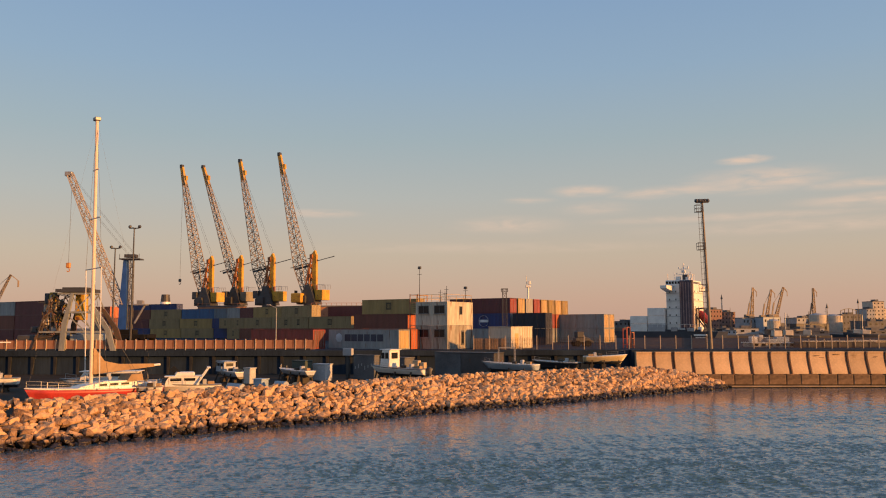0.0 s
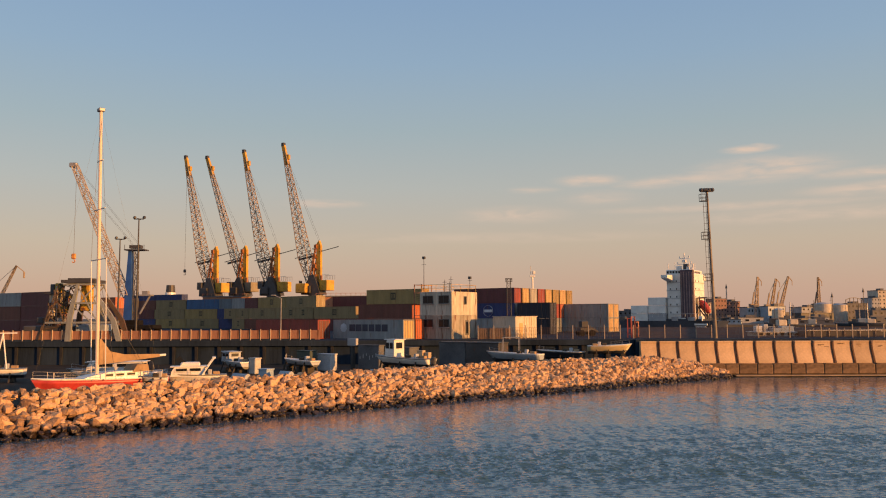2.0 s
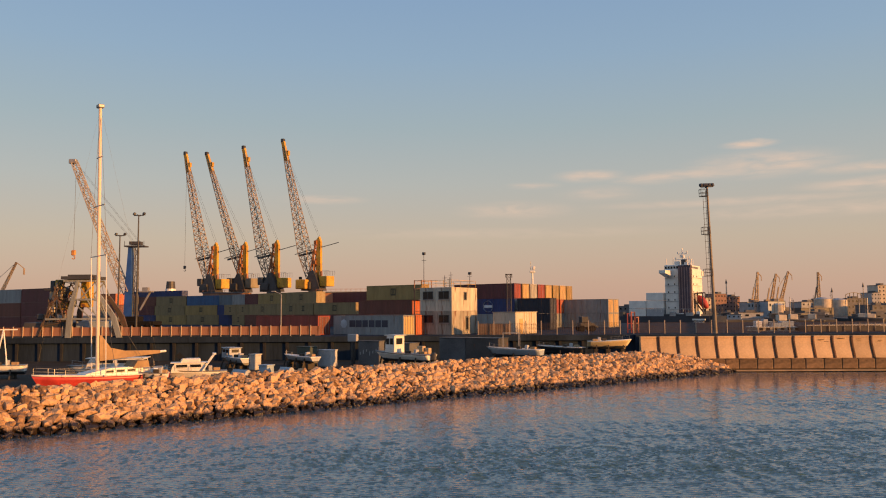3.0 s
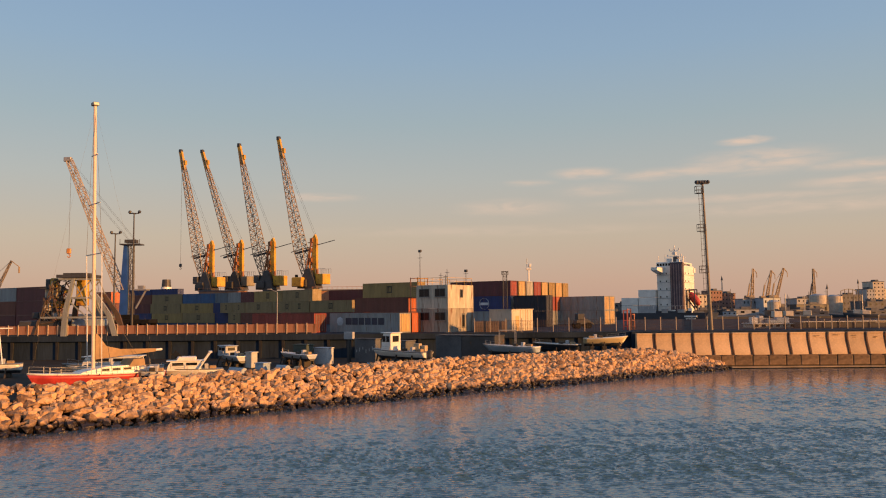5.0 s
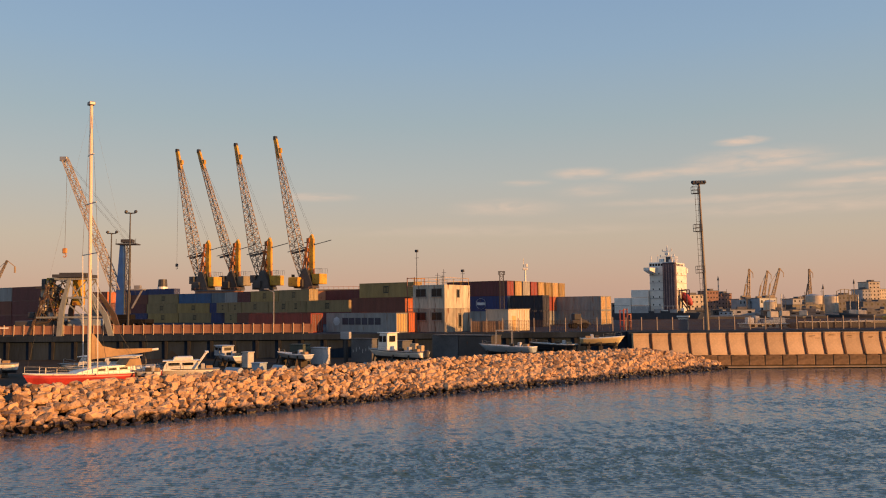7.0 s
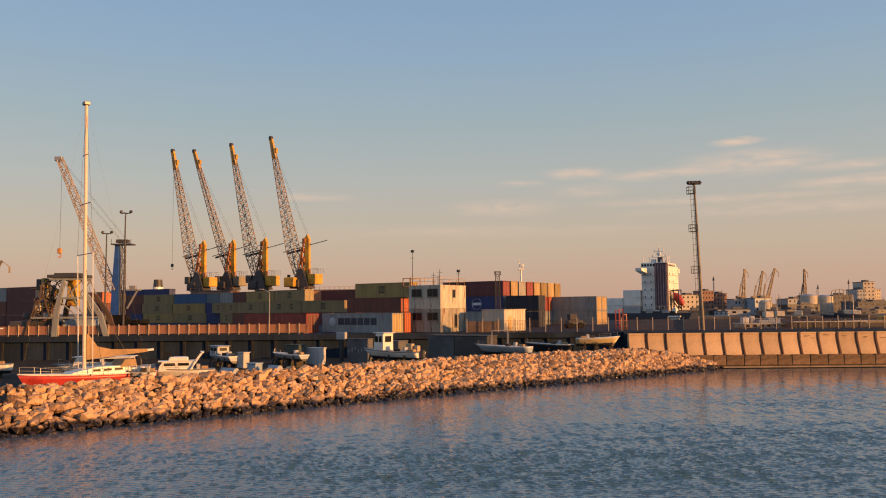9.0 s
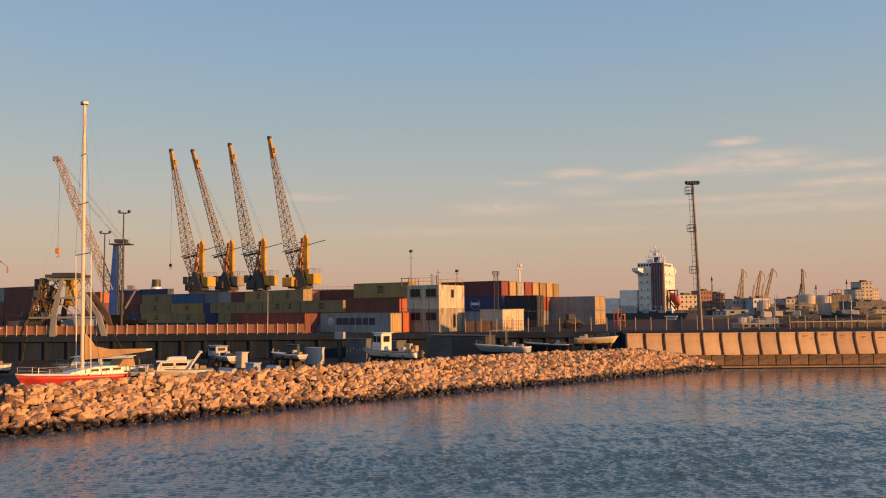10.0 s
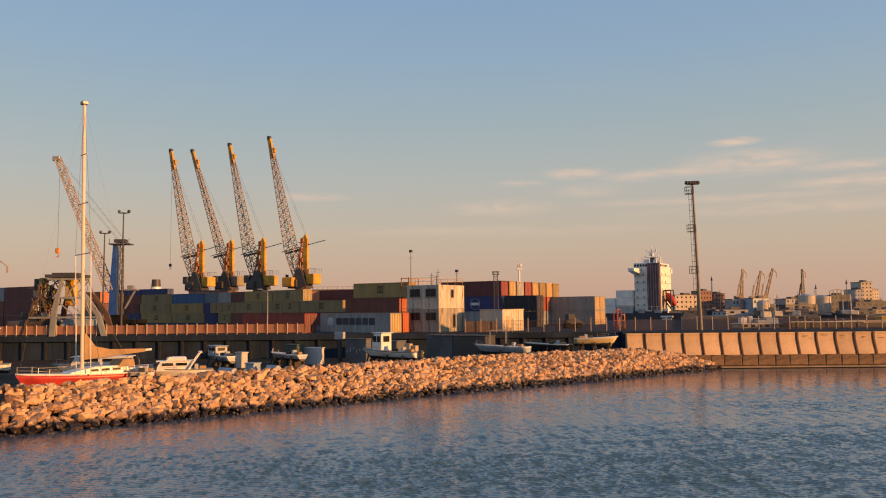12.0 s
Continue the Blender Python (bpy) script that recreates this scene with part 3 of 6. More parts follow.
    if mark == "ring":
        white = surface("white_print", (0.6, 0.62, 0.65), rough=0.5)
        bm = bmesh.new()
        for k in range(20):
            a, b = k * math.tau / 20, (k + 1) * math.tau / 20
            beam(bm, (-5.2 + 0.95 * math.cos(a), 0.008, 1.3 + 0.95 * math.sin(a)), (-5.2 + 0.95 * math.cos(b), 0.008, 1.3 + 0.95 * math.sin(b)), 0.14, 0.02)
        part("emblem", bm, white, c, "white ring emblem")
        part("emblem_band", boxes(((-5.2, 0.006, 1.3), (1.7, 0.02, 0.45))), white, c)
    return c


LOOKS = dict(ink="blue-black steel container in a stack", yellow="weathered yellow steel container in a stack", olive="dull olive-yellow steel container in a stack", steel="blue-grey steel container in a stack", red="dull red steel container in a stack", maroon="dark maroon steel container in a stack",
             brown="brown steel container in a stack", blue="bright blue steel container in a stack", navy="dark navy blue steel container in a stack",
             grey="grey steel container in a stack", silver="silver steel container in a stack", white="white steel container in a stack", cream="cream steel container in a stack", orange="orange-red steel container in a stack")


def build_containers():
    def stack_row(corner, turn, units, heights):
        """Stacks side by side, from the corner that lies nearest to the office cabins."""
        along = Vector((math.cos(radians(turn)), math.sin(radians(turn)), 0))
        run = 0.0
        for feet, colours in units:
            for lv, colour in enumerate(colours):
                if colour:
                    p = Vector((*corner, 0)) - along * (run + heights[lv])
                    container(p.x, p.y, lv, feet, colour, LOOKS[colour], "square" if colour in ("yellow", "olive") else None, turn=turn)
            run += 12.45 if feet == 40 else 6.25

    # olive and blue stacks at the back of the yard, then the maroon and olive ones beside them
    stack_row((-31.2, 177), -45, ((40, ("red", "olive", "olive")), (40, ("brown", "olive", "yellow")), (20, ("brown", "olive", "maroon")), (20, ("olive", "olive", "grey"))), (0.0, 4.2, 0.0))
    stack_row((-57.4, 206), -30, ((20, ("navy", "navy", "steel")), (40, ("olive", "yellow", "blue")), (40, ("yellow", "olive", "olive")), (40, ("navy", "maroon", "brown")), (40, ("maroon", "olive", "navy"))), (0.0, 0.6, 0.0))
    stack_row((-87.5, 252), -30, ((40, ("navy", "navy", "navy", "navy")), (40, ("navy", "navy", "navy", "navy"))), (0.0, 0.2, 0.0, 0.1))
    stack_row((-20.6, 184), -33.5, ((40, ("brown", "maroon", "maroon")), (20, ("maroon", "brown", "maroon"))), (0.0, 1.0, 0.0))
    stack_row((-20.9, 168), -33.5, ((40, ("maroon", "olive")), (20, ("brown", "olive"))), (0.0, 0.4))
    for lv, colour in enumerate(("maroon", "maroon", "orange")):
        container(-79.5, 184, lv, 20, colour, LOOKS[colour], ends="orange" if lv == 2 else None)
    for k, colours in enumerate((("maroon", "maroon", "maroon"), ("maroon", "brown", "grey"))):
        p = Vector((-71.5, 141, 0)) - ALONG * 12.45 * k
        for lv, colour in enumerate(colours):
            container(p.x, p.y, lv, 40, colour, LOOKS[colour])
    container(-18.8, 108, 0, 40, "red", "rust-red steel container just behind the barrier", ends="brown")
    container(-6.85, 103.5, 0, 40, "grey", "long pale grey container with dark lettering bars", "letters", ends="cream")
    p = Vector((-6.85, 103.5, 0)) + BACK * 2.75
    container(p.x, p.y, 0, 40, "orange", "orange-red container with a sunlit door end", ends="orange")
    # the middle brown container has its sunlit door end painted orange
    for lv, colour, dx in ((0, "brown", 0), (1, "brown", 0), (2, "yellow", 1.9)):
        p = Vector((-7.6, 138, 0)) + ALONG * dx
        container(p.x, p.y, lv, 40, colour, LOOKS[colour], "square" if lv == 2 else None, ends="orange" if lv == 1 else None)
    # the tall block of eight stacks; second colours paint its door ends as sunlit
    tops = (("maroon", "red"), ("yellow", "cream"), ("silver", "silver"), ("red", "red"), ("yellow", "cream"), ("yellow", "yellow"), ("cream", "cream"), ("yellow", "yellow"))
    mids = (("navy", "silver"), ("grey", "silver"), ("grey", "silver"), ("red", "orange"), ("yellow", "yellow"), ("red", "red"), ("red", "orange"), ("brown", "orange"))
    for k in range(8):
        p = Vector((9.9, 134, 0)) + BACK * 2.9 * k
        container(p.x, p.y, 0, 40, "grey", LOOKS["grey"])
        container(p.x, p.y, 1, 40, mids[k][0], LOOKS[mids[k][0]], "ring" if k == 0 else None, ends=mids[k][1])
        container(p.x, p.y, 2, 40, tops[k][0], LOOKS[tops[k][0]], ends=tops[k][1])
    p = Vector((9.9, 134, 0)) + BACK * 2.9 * 8.2
    for lv in range(2):
        container(p.x, p.y, lv, 40, "red", LOOKS["red"])
    for k in range(2):
        p = Vector((27.8, 145, 0)) + BACK * 2.52 * k
        for lv in range(2):
            container(p.x, p.y, lv, 40, "slate", "dull slate grey container with its door end painted cream as sunlit", ends="cream")
    p = Vector((15.4, 130, 0))
    for lv in range(2):
        container(p.x, p.y, lv, 20, "ink", LOOKS["ink"])


def transit_shed(x0, x1, y, top):
    """Long low shed behind the stacks; only its sunlit eaves and railing rise over them."""
    s = thing("transit_shed", pose((x0 + x1) / 2, y, QUAY_Z), "long transit shed with rusty orange eaves", "shed", "sheds behind the stacks")
    w, h = x1 - x0, top - QUAY_Z
    part("wall", boxes(((0, 0, h / 2 - 0.3), (w, 3.0, h - 0.6))), surface("rusty_orange_sheet", (0.42, 0.20, 0.11), rough=0.7, rust=0.4), s)
    part("roof", boxes(((0, 0, h - 0.5), (w + 0.4, 3.4, 0.3))), ROOFING, s)
    rail = part("roof_rail", boxes(((0, -1.6, h + 0.25), (w, 0.06, 0.08))), RUSTY, s)
    for k in range(int(w / 1.2) + 1):
        part("rail_post", boxes(((-w / 2 + 0.04 + k * 1.2, -1.6, h - 0.05), (0.08, 0.08, 0.7))), RUSTY, rail)


def build_cabins():
    """Two-storey site office of stacked cabin modules, with a railed roof."""
    m = Matrix.Translation((-0.54, 105.0, QUAY_Z)) @ Matrix.Rotation(radians(TURN), 4, "Z") @ Matrix.Scale(1.045, 4)
    white = surface("stained_white_cabin", (0.54, 0.50, 0.41), rough=0.6, dark=0.5, coarse=1.0, streak=True, rust=0.42)
    # lower storey: darker grey coat holds grime, rust and painted-in shade
    lower_coat = surface("dirty_grey_cabin", (0.38, 0.35, 0.29), rough=0.7, dark=0.4, coarse=1.0, streak=True, rust=0.55)
    frame_mat, sill = surface("grey_window_frame", (0.10, 0.10, 0.10), rough=0.5), STEEL_GREY
    for lv in range(2):
        for k in range(2):
            c = thing("office_cabin", m @ Matrix.Translation((-2.47 * k, 0, 3.02 * lv)), "stained white office cabin module in a two-storey stack", "site office", "stacked office cabins")
            W, D, H = 2.44, 6.06, 3.0
            coat = white if lv else lower_coat
            part("body", boxes(((-W / 2, D / 2, H / 2), (W - 0.06, D - 0.06, H - 0.1))), coat, c)
            bm = bmesh.new()
            for xx in (-W + 0.07, -0.07):
                for yy in (0.07, D - 0.07):
                    box(bm, (xx, yy, H / 2), (0.15, 0.15, H))
                for zz in (0.08, H - 0.08):
                    box(bm, (xx, D / 2, zz), (0.13, D - 0.2, 0.16))
            for yy in (0.07, D - 0.07):
                for zz in (0.08, H - 0.08):
                    box(bm, (-W / 2, yy, zz), (W - 0.2, 0.13, 0.16))
            part("frame", bm, coat, c)
            win = part("window", boxes(((-W / 2, 0.02, 2.0), (1.6, 0.06, 1.05))), frame_mat, c)
            for j in (-1, 1):
                part("pane", boxes(((-W / 2 + j * 0.39, -0.018, 2.0), (0.70, 0.02, 0.90))), glass_dark(), win)
            part("sill", boxes(((-W / 2, -0.05, 1.44), (1.7, 0.12, 0.05))), sill, win)
            if k == 0:
                side = part("window", boxes(((-0.02, 3.2 if lv else 3.6, 1.9 if lv else 1.4), (0.07, 0.7, 1.1 if lv else 1.9))), frame_mat, c)
                part("pane", boxes(((0.02, 3.2 if lv else 3.6, 1.9 if lv else 1.4), (0.02, 0.5, 0.9 if lv else 1.5))), glass_dark(), side)
    rail = thing("roof_railing", m @ Matrix.Translation((0, 0, 6.04)), "yellow-painted railing round the cabin roof", "railing")
    for z in (0.45, 0.9):
        for a, b in (((-4.85, 0.1), (-0.1, 0.1)), ((-0.1, 0.1), (-0.1, 5.9)), ((-4.85, 0.1), (-4.85, 5.9)), ((-4.85, 5.9), (-0.1, 5.9))):
            part("rail", beam(bmesh.new(), (*a, z), (*b, z), 0.035), CRANE_YELLOW, rail)
    post = None
    for k in range(5):
        for yy in (0.1, 5.9):
            mm = pose(-0.1 - k * 1.187, yy, 0)
            if post is None:
                post = part("post", boxes(((0, 0, 0.45), (0.04, 0.04, 0.9))), CRANE_YELLOW, rail)
                post.matrix_basis = mm
            else:
                again(post, mm)
    # masts and lamps on the roof
    for x, y, h, top in ((-4.75, 0.6, 4.5, True), (-2.4, 2.0, 1.6, False), (-1.0, 1.0, 1.3, False), (-3.1, 4.5, 2.2, False), (-0.3, 4.8, 1.9, True)):
        a = thing("antenna_mast", m @ Matrix.Translation((x, y, 6.04)), "thin grey antenna mast on the cabin roof", "antenna")
        part("pole", tube(bmesh.new(), (0, 0, 0), (0, 0, h), 0.05, 0.03, 6), STEEL_DARK, a)
        part("crossbar", beam(bmesh.new(), (-0.35, 0, h * 0.8), (0.35, 0, h * 0.8), 0.04), STEEL_DARK, a)
        if top:
            part("lamp_head", boxes(((0, 0, h), (0.42, 0.3, 0.34), 0, 0.04)), STEEL_DARK, a)
    # stair tower beside the cabins
    st = thing("stair_tower", m @ Matrix.Translation((-5.1, 0.6, 0)), "rusty steel stair tower beside the cabins", "stairs")
    bm = bmesh.new()
    for xx in (0, -1.2):
        for yy in (0, 2.2):
            beam(bm, (xx, yy, 0), (xx, yy, 7.1), 0.09)
    for z in (3.0, 6.0, 7.0):
        for yy in (0, 2.2):
            beam(bm, (-1.2, yy, z), (0, yy, z), 0.07)
        for xx in (0, -1.2):
            beam(bm, (xx, 0, z), (xx, 2.2, z), 0.07)
    part("frame", bm, RUSTY, st)
    for lv in range(2):
        for k in range(12):
            part("step", boxes(((-0.3 - 0.6 * lv, 0.1 + 0.17 * (k if lv == 0 else 11 - k), 0.24 + 0.25 * k + 3 * lv), (0.5, 0.2, 0.03))), STEEL_DARK, st)
    hut = thing("site_hut", Matrix.Translation((7.95, 105.8, QUAY_Z)) @ Matrix.Rotation(radians(TURN), 4, "Z"), "small cream sheet-metal site hut in the sun", "hut")
    part("body", boxes(((-1.75, 3.0, 1.45), (3.5, 6.0, 2.9), 0, 0.04)), surface("pale_hut_sheet", (0.58, 0.53, 0.44), rough=0.6, rust=0.15, streak=True), hut)
    part("roof", boxes(((-1.75, 3.0, 2.93), (3.66, 6.16, 0.09))), surface("pale_hut_roof", (0.5, 0.46, 0.4), rough=0.6), hut)
    part("door", boxes(((0.0, 1.5, 1.05), (0.05, 0.95, 2.0))), paint("cream"), hut)
    for k in range(5):
        part("rib", boxes(((0.01, 2.4 + k * 0.7, 1.45), (0.05, 0.06, 2.8))), paint("cream"), hut)


def build_hoarding():
    h = thing("hoarding", pose(2.9, 103.95, QUAY_Z), "low rusty sheet hoarding behind the mesh fence", "fence")
    for k in range(5):
        part("sheet", boxes(((0.42 + k * 0.86, 0, 0.72), (0.85, 0.04, 1.4))), surface("dull_brown_sheet", (0.24, 0.165, 0.125), rough=0.8, rust=0.25), h)
    for k in range(3):
        part("post", boxes(((k * 2.1, 0.08, 0.78), (0.09, 0.09, 1.56))), STEEL_GREY, h)


# ---- cranes and masts ----
def harbour_crane(x, y, size=1.0, turn=-22.0, box_colour=None, reach=9.9, girth=2.6, cab_colour=None, foot_x=-1.3):
    """A luffing quay crane: portal, slewing house, yellow column, lattice boom held steep."""
    c = thing("harbour_crane", pose(x, y, QUAY_Z, 0, 0, turn) @ Matrix.Scale(size, 4), "yellow harbour crane with a steep rusty lattice boom", "crane", "four quay cranes")
    bm = bmesh.new()
    for sx in (-3.6, 3.6):
        for sy in (-3.6, 3.6):
            beam(bm, (sx, sy, 0), (sx * 0.6, sy * 0.6, 7.0), 0.9)
    box(bm, (0, 0, 7.2), (6.0, 6.0, 0.8))
    tube(bm, (0, 0, 7.4), (0, 0, 8.6), 1.9, 1.9, 16)
    part("portal", bm, STEEL_DARK, c)
    bm = bmesh.new()
    prism(bm, [(-3.3, 8.6), (2.2, 8.6), (1.6, 10.6), (0.3, 13.6), (-0.6, 13.6), (-2.2, 10.9), (-3.3, 10.2)], -1.7, 1.7)
    part("slewing_house", bm, STEEL_DARK, c)
    part("machine_house", boxes(((-1.6, -1.9, 9.9), (2.4, 0.6, 1.9), 0, 0.1)), STEEL_DARK, c)
    cab = part("cab", boxes(((-3.0, -1.2, 11.4), (1.6, 1.8, 2.0), 0, 0.12)) if cab_colour is None else boxes(((-2.6, -2.3, 10.2), (3.0, 1.8, 2.4), 0, 0.2)), cab_colour or STEEL_DARK, c)
    part("cab_window", boxes(((-3.82, -1.2, 11.6), (0.05, 1.4, 1.1))), glass_dark(), cab)
    cw = part("counterweight", boxes(((3.2, 0, 10.9), (2.7, 2.7, 2.6), -15, 0.1)), box_colour or CRANE_YELLOW, c)
    bm = bmesh.new()
    for a in np.linspace(1.9, 4.7, 5):
        for s in (-1.4, 1.4):
            beam(bm, (a, s, 12.4), (a, s, 13.5), 0.06)
    for s in (-1.4, 1.4):
        beam(bm, (1.9, s, 13.5), (4.7, s, 13.5), 0.06)
    part("railing", bm, STEEL_GREY, cw)
    bm = bmesh.new()
    prism(bm, [(0.1, 9.5), (1.6, 9.5), (1.5, 21.0), (1.0, 22.3), (0.4, 21.6)], -0.45, 0.45)
    part("column", bm, CRANE_YELLOW, c, "tall yellow steel column")
    bm = bmesh.new()
    for s in (-1.0, 1.0):
        beam(bm, (-1.8, s, 10), (0.4, s * 0.6, 21.4), 0.3)
        beam(bm, (-0.3, s, 10), (-0.1, s * 0.6, 20.0), 0.22)
    for z in np.arange(11.5, 21, 1.5):
        f = (z - 10) / 11.4
        beam(bm, (-1.8 + 2.2 * f, -0.8, z), (0.5, -0.5, z + 0.8), 0.14)
        beam(bm, (-1.8 + 2.2 * f, 0.8, z), (0.5, 0.5, z + 0.8), 0.14)
    for z in (12.6, 15.2, 17.8, 20.2):
        box(bm, (-0.1, 0, z), (1.5, 1.5, 0.16))
        box(bm, (0.3 - 0.25 * (z % 2), -0.7, z + 0.6), (0.7, 0.5, 0.9))
    tube(bm, (1.9, -0.5, 10.4), (1.9, -0.5, 13.4), 0.3, 0.3, 8)
    part("back_frame", bm, surface("rusty_orange_steel", (0.36, 0.13, 0.04), rough=0.6, rust=0.5), c)
    foot, knee, tip = (foot_x, 0, 9.8), (foot_x - 0.236 * (reach + foot_x), 0, 18.4), (-reach, 0, 46.2)
    bm = bmesh.new()
    lattice(bm, foot, knee, 0.9, girth, 5, 0.15)
    lattice(bm, knee, tip, girth, 0.75, 22, 0.12)
    part("boom", bm, LATTICE, c, "rusty lattice boom")
    d = (Vector(tip) - Vector(knee)).normalized()
    t = Vector(tip)
    bm = bmesh.new()
    beam(bm, t - d * 3.6, t + d * 1.6, 0.75, 0.9)
    box(bm, tuple(t - d * 1.6 + Vector((0.7, 0, 0))), (0.9, 0.8, 1.2))
    part("boom_head", bm, CRANE_YELLOW, c, "solid yellow boom head")
    tip_end = t + d * 1.9
    bm = boxes((tuple(tip_end), (0.9, 0.9, 1.0), 0, 0.1))
    part("sheave", bm, STEEL_DARK, c)
    bm = bmesh.new()
    beam(bm, (-5.2, 0, 17.6), (0.4, 0, 18.6), 0.3, 0.5)
    beam(bm, (-6.3, 0, 18.0), (6.6, 0, 20.6), 0.16)
    part("lever", bm, STEEL_DARK, c, "thin dark balance lever")
    bm = bmesh.new()
    for s in (-0.4, 0.4):
        beam(bm, tuple(t + Vector((0.3, s, -1))), (1.0, s, 22.0), 0.03)
    part("luffing_rope", bm, STEEL_DARK, c)
    return c


def hook_rope(x, y, top, low, colour, r):
    h = thing("crane_hook", pose(x, y, low), "crane hook block hanging on a thin rope", "crane hook")
    part("rope", tube(bmesh.new(), (0, 0, 0.5), (0, 0, top - low), 0.035, n=5), STEEL_DARK, h)
    part("block", boxes(((0, 0, 0.2), (r * 1.5, r * 0.8, r * 1.8), 0, r * 0.25)), colour, h)
    bm = bmesh.new()
    for k in range(7):
        a, b = math.pi * (0.5 - k / 5), math.pi * (0.5 - (k + 1) / 5)
        beam(bm, (r * 0.5 * math.cos(a), 0, -r * 1.3 + r * 0.5 * math.sin(a)), (r * 0.5 * math.cos(b), 0, -r * 1.3 + r * 0.5 * math.sin(b)), r * 0.25)
    part("hook", bm, colour, h)


def build_blue_crane():
    c = thing("mobile_harbour_crane", pose(-68.7, 170, QUAY_Z), "blue mobile harbour crane with a raised grey lattice boom", "crane")
    blue = surface("crane_blue_paint", (0.02, 0.075, 0.30), rough=0.45, dark=0.75)
    part("chassis", boxes(((0, 0, 1.0), (9, 5, 0.9), 0, 0.1)), RUBBER, c)
    for sx in (-3.6, -1.2, 1.2, 3.6):
        for sy in (-2.3, 2.3):
            part("wheel", tube(bmesh.new(), (sx, sy - 0.3, 0.7), (sx, sy + 0.3, 0.7), 0.7, n=14), RUBBER, c)
    part("house", boxes(((-0.8, 0, 1.9), (3.6, 2.4, 1.2), 0, 0.15)), RUBBER, c)
    bm = bmesh.new()
    prism(bm, [(-2.7, 2.5), (-0.9, 2.5), (-1.1, 9.0), (-1.35, 17.4), (-2.0, 17.4), (-2.5, 9.0)], -0.7, 0.7)
    part("tower", bm, blue, c, "tapering blue tower")
    bm = bmesh.new()
    lattice(bm, (-0.4, 0, 2.5), (-0.4, 0, 17.4), 0.9, 0.7, 13, 0.08)
    part("ladder_frame", bm, STEEL_DARK, c)
    bm = boxes(((-0.5, 0, 17.6), (4.4, 2.6, 0.25)), ((-0.6, 0, 18.3), (2.4, 1.6, 0.7)))
    for sx in (-2.6, 1.6):
        beam(bm, (sx, -1.2, 17.6), (sx, -1.2, 18.7), 0.08)
    part("top_platform", bm, STEEL_DARK, c)
    bm = boxes(((1.9, 0, 7.8), (2.6, 2.0, 0.3)), ((1.8, 0, 8.3), (1.2, 1.2, 0.8)))
    beam(bm, (0.6, 0, 3.8), (2.8, 0, 7.8), 0.3)
    part("bracket", bm, STEEL_GREY, c)
    bm = bmesh.new()
    lattice(bm, (-2.6, 0, 7.5), (-14.6, 0, 36.2), 1.7, 1.1, 20, 0.13)
    part("boom", bm, surface("pale_boom_paint", (0.42, 0.37, 0.33), rough=0.6), c, "pale grey lattice boom")
    part("boom_head", boxes(((-14.9, 0, 36.4), (1.6, 1.0, 1.0), 0, 0.1)), STEEL_GREY, c)
    bm = bmesh.new()
    for s in (-0.5, 0.5):
        beam(bm, (-14.2, s, 36.0), (0.0, s, 18.8), 0.03)
        beam(bm, (-12.6, s, 31.8), (-0.4, s, 17.8), 0.03)
    part("pendant", bm, STEEL_DARK, c)
    hook_rope(-82.7, 169.6, 40.6, 20.6, surface("orange_hook_paint", (0.62, 0.26, 0.06), rough=0.5), 0.65)
    hook_rope(-76.2, 221.2, 52.0, 20.3, STEEL_DARK, 0.5)


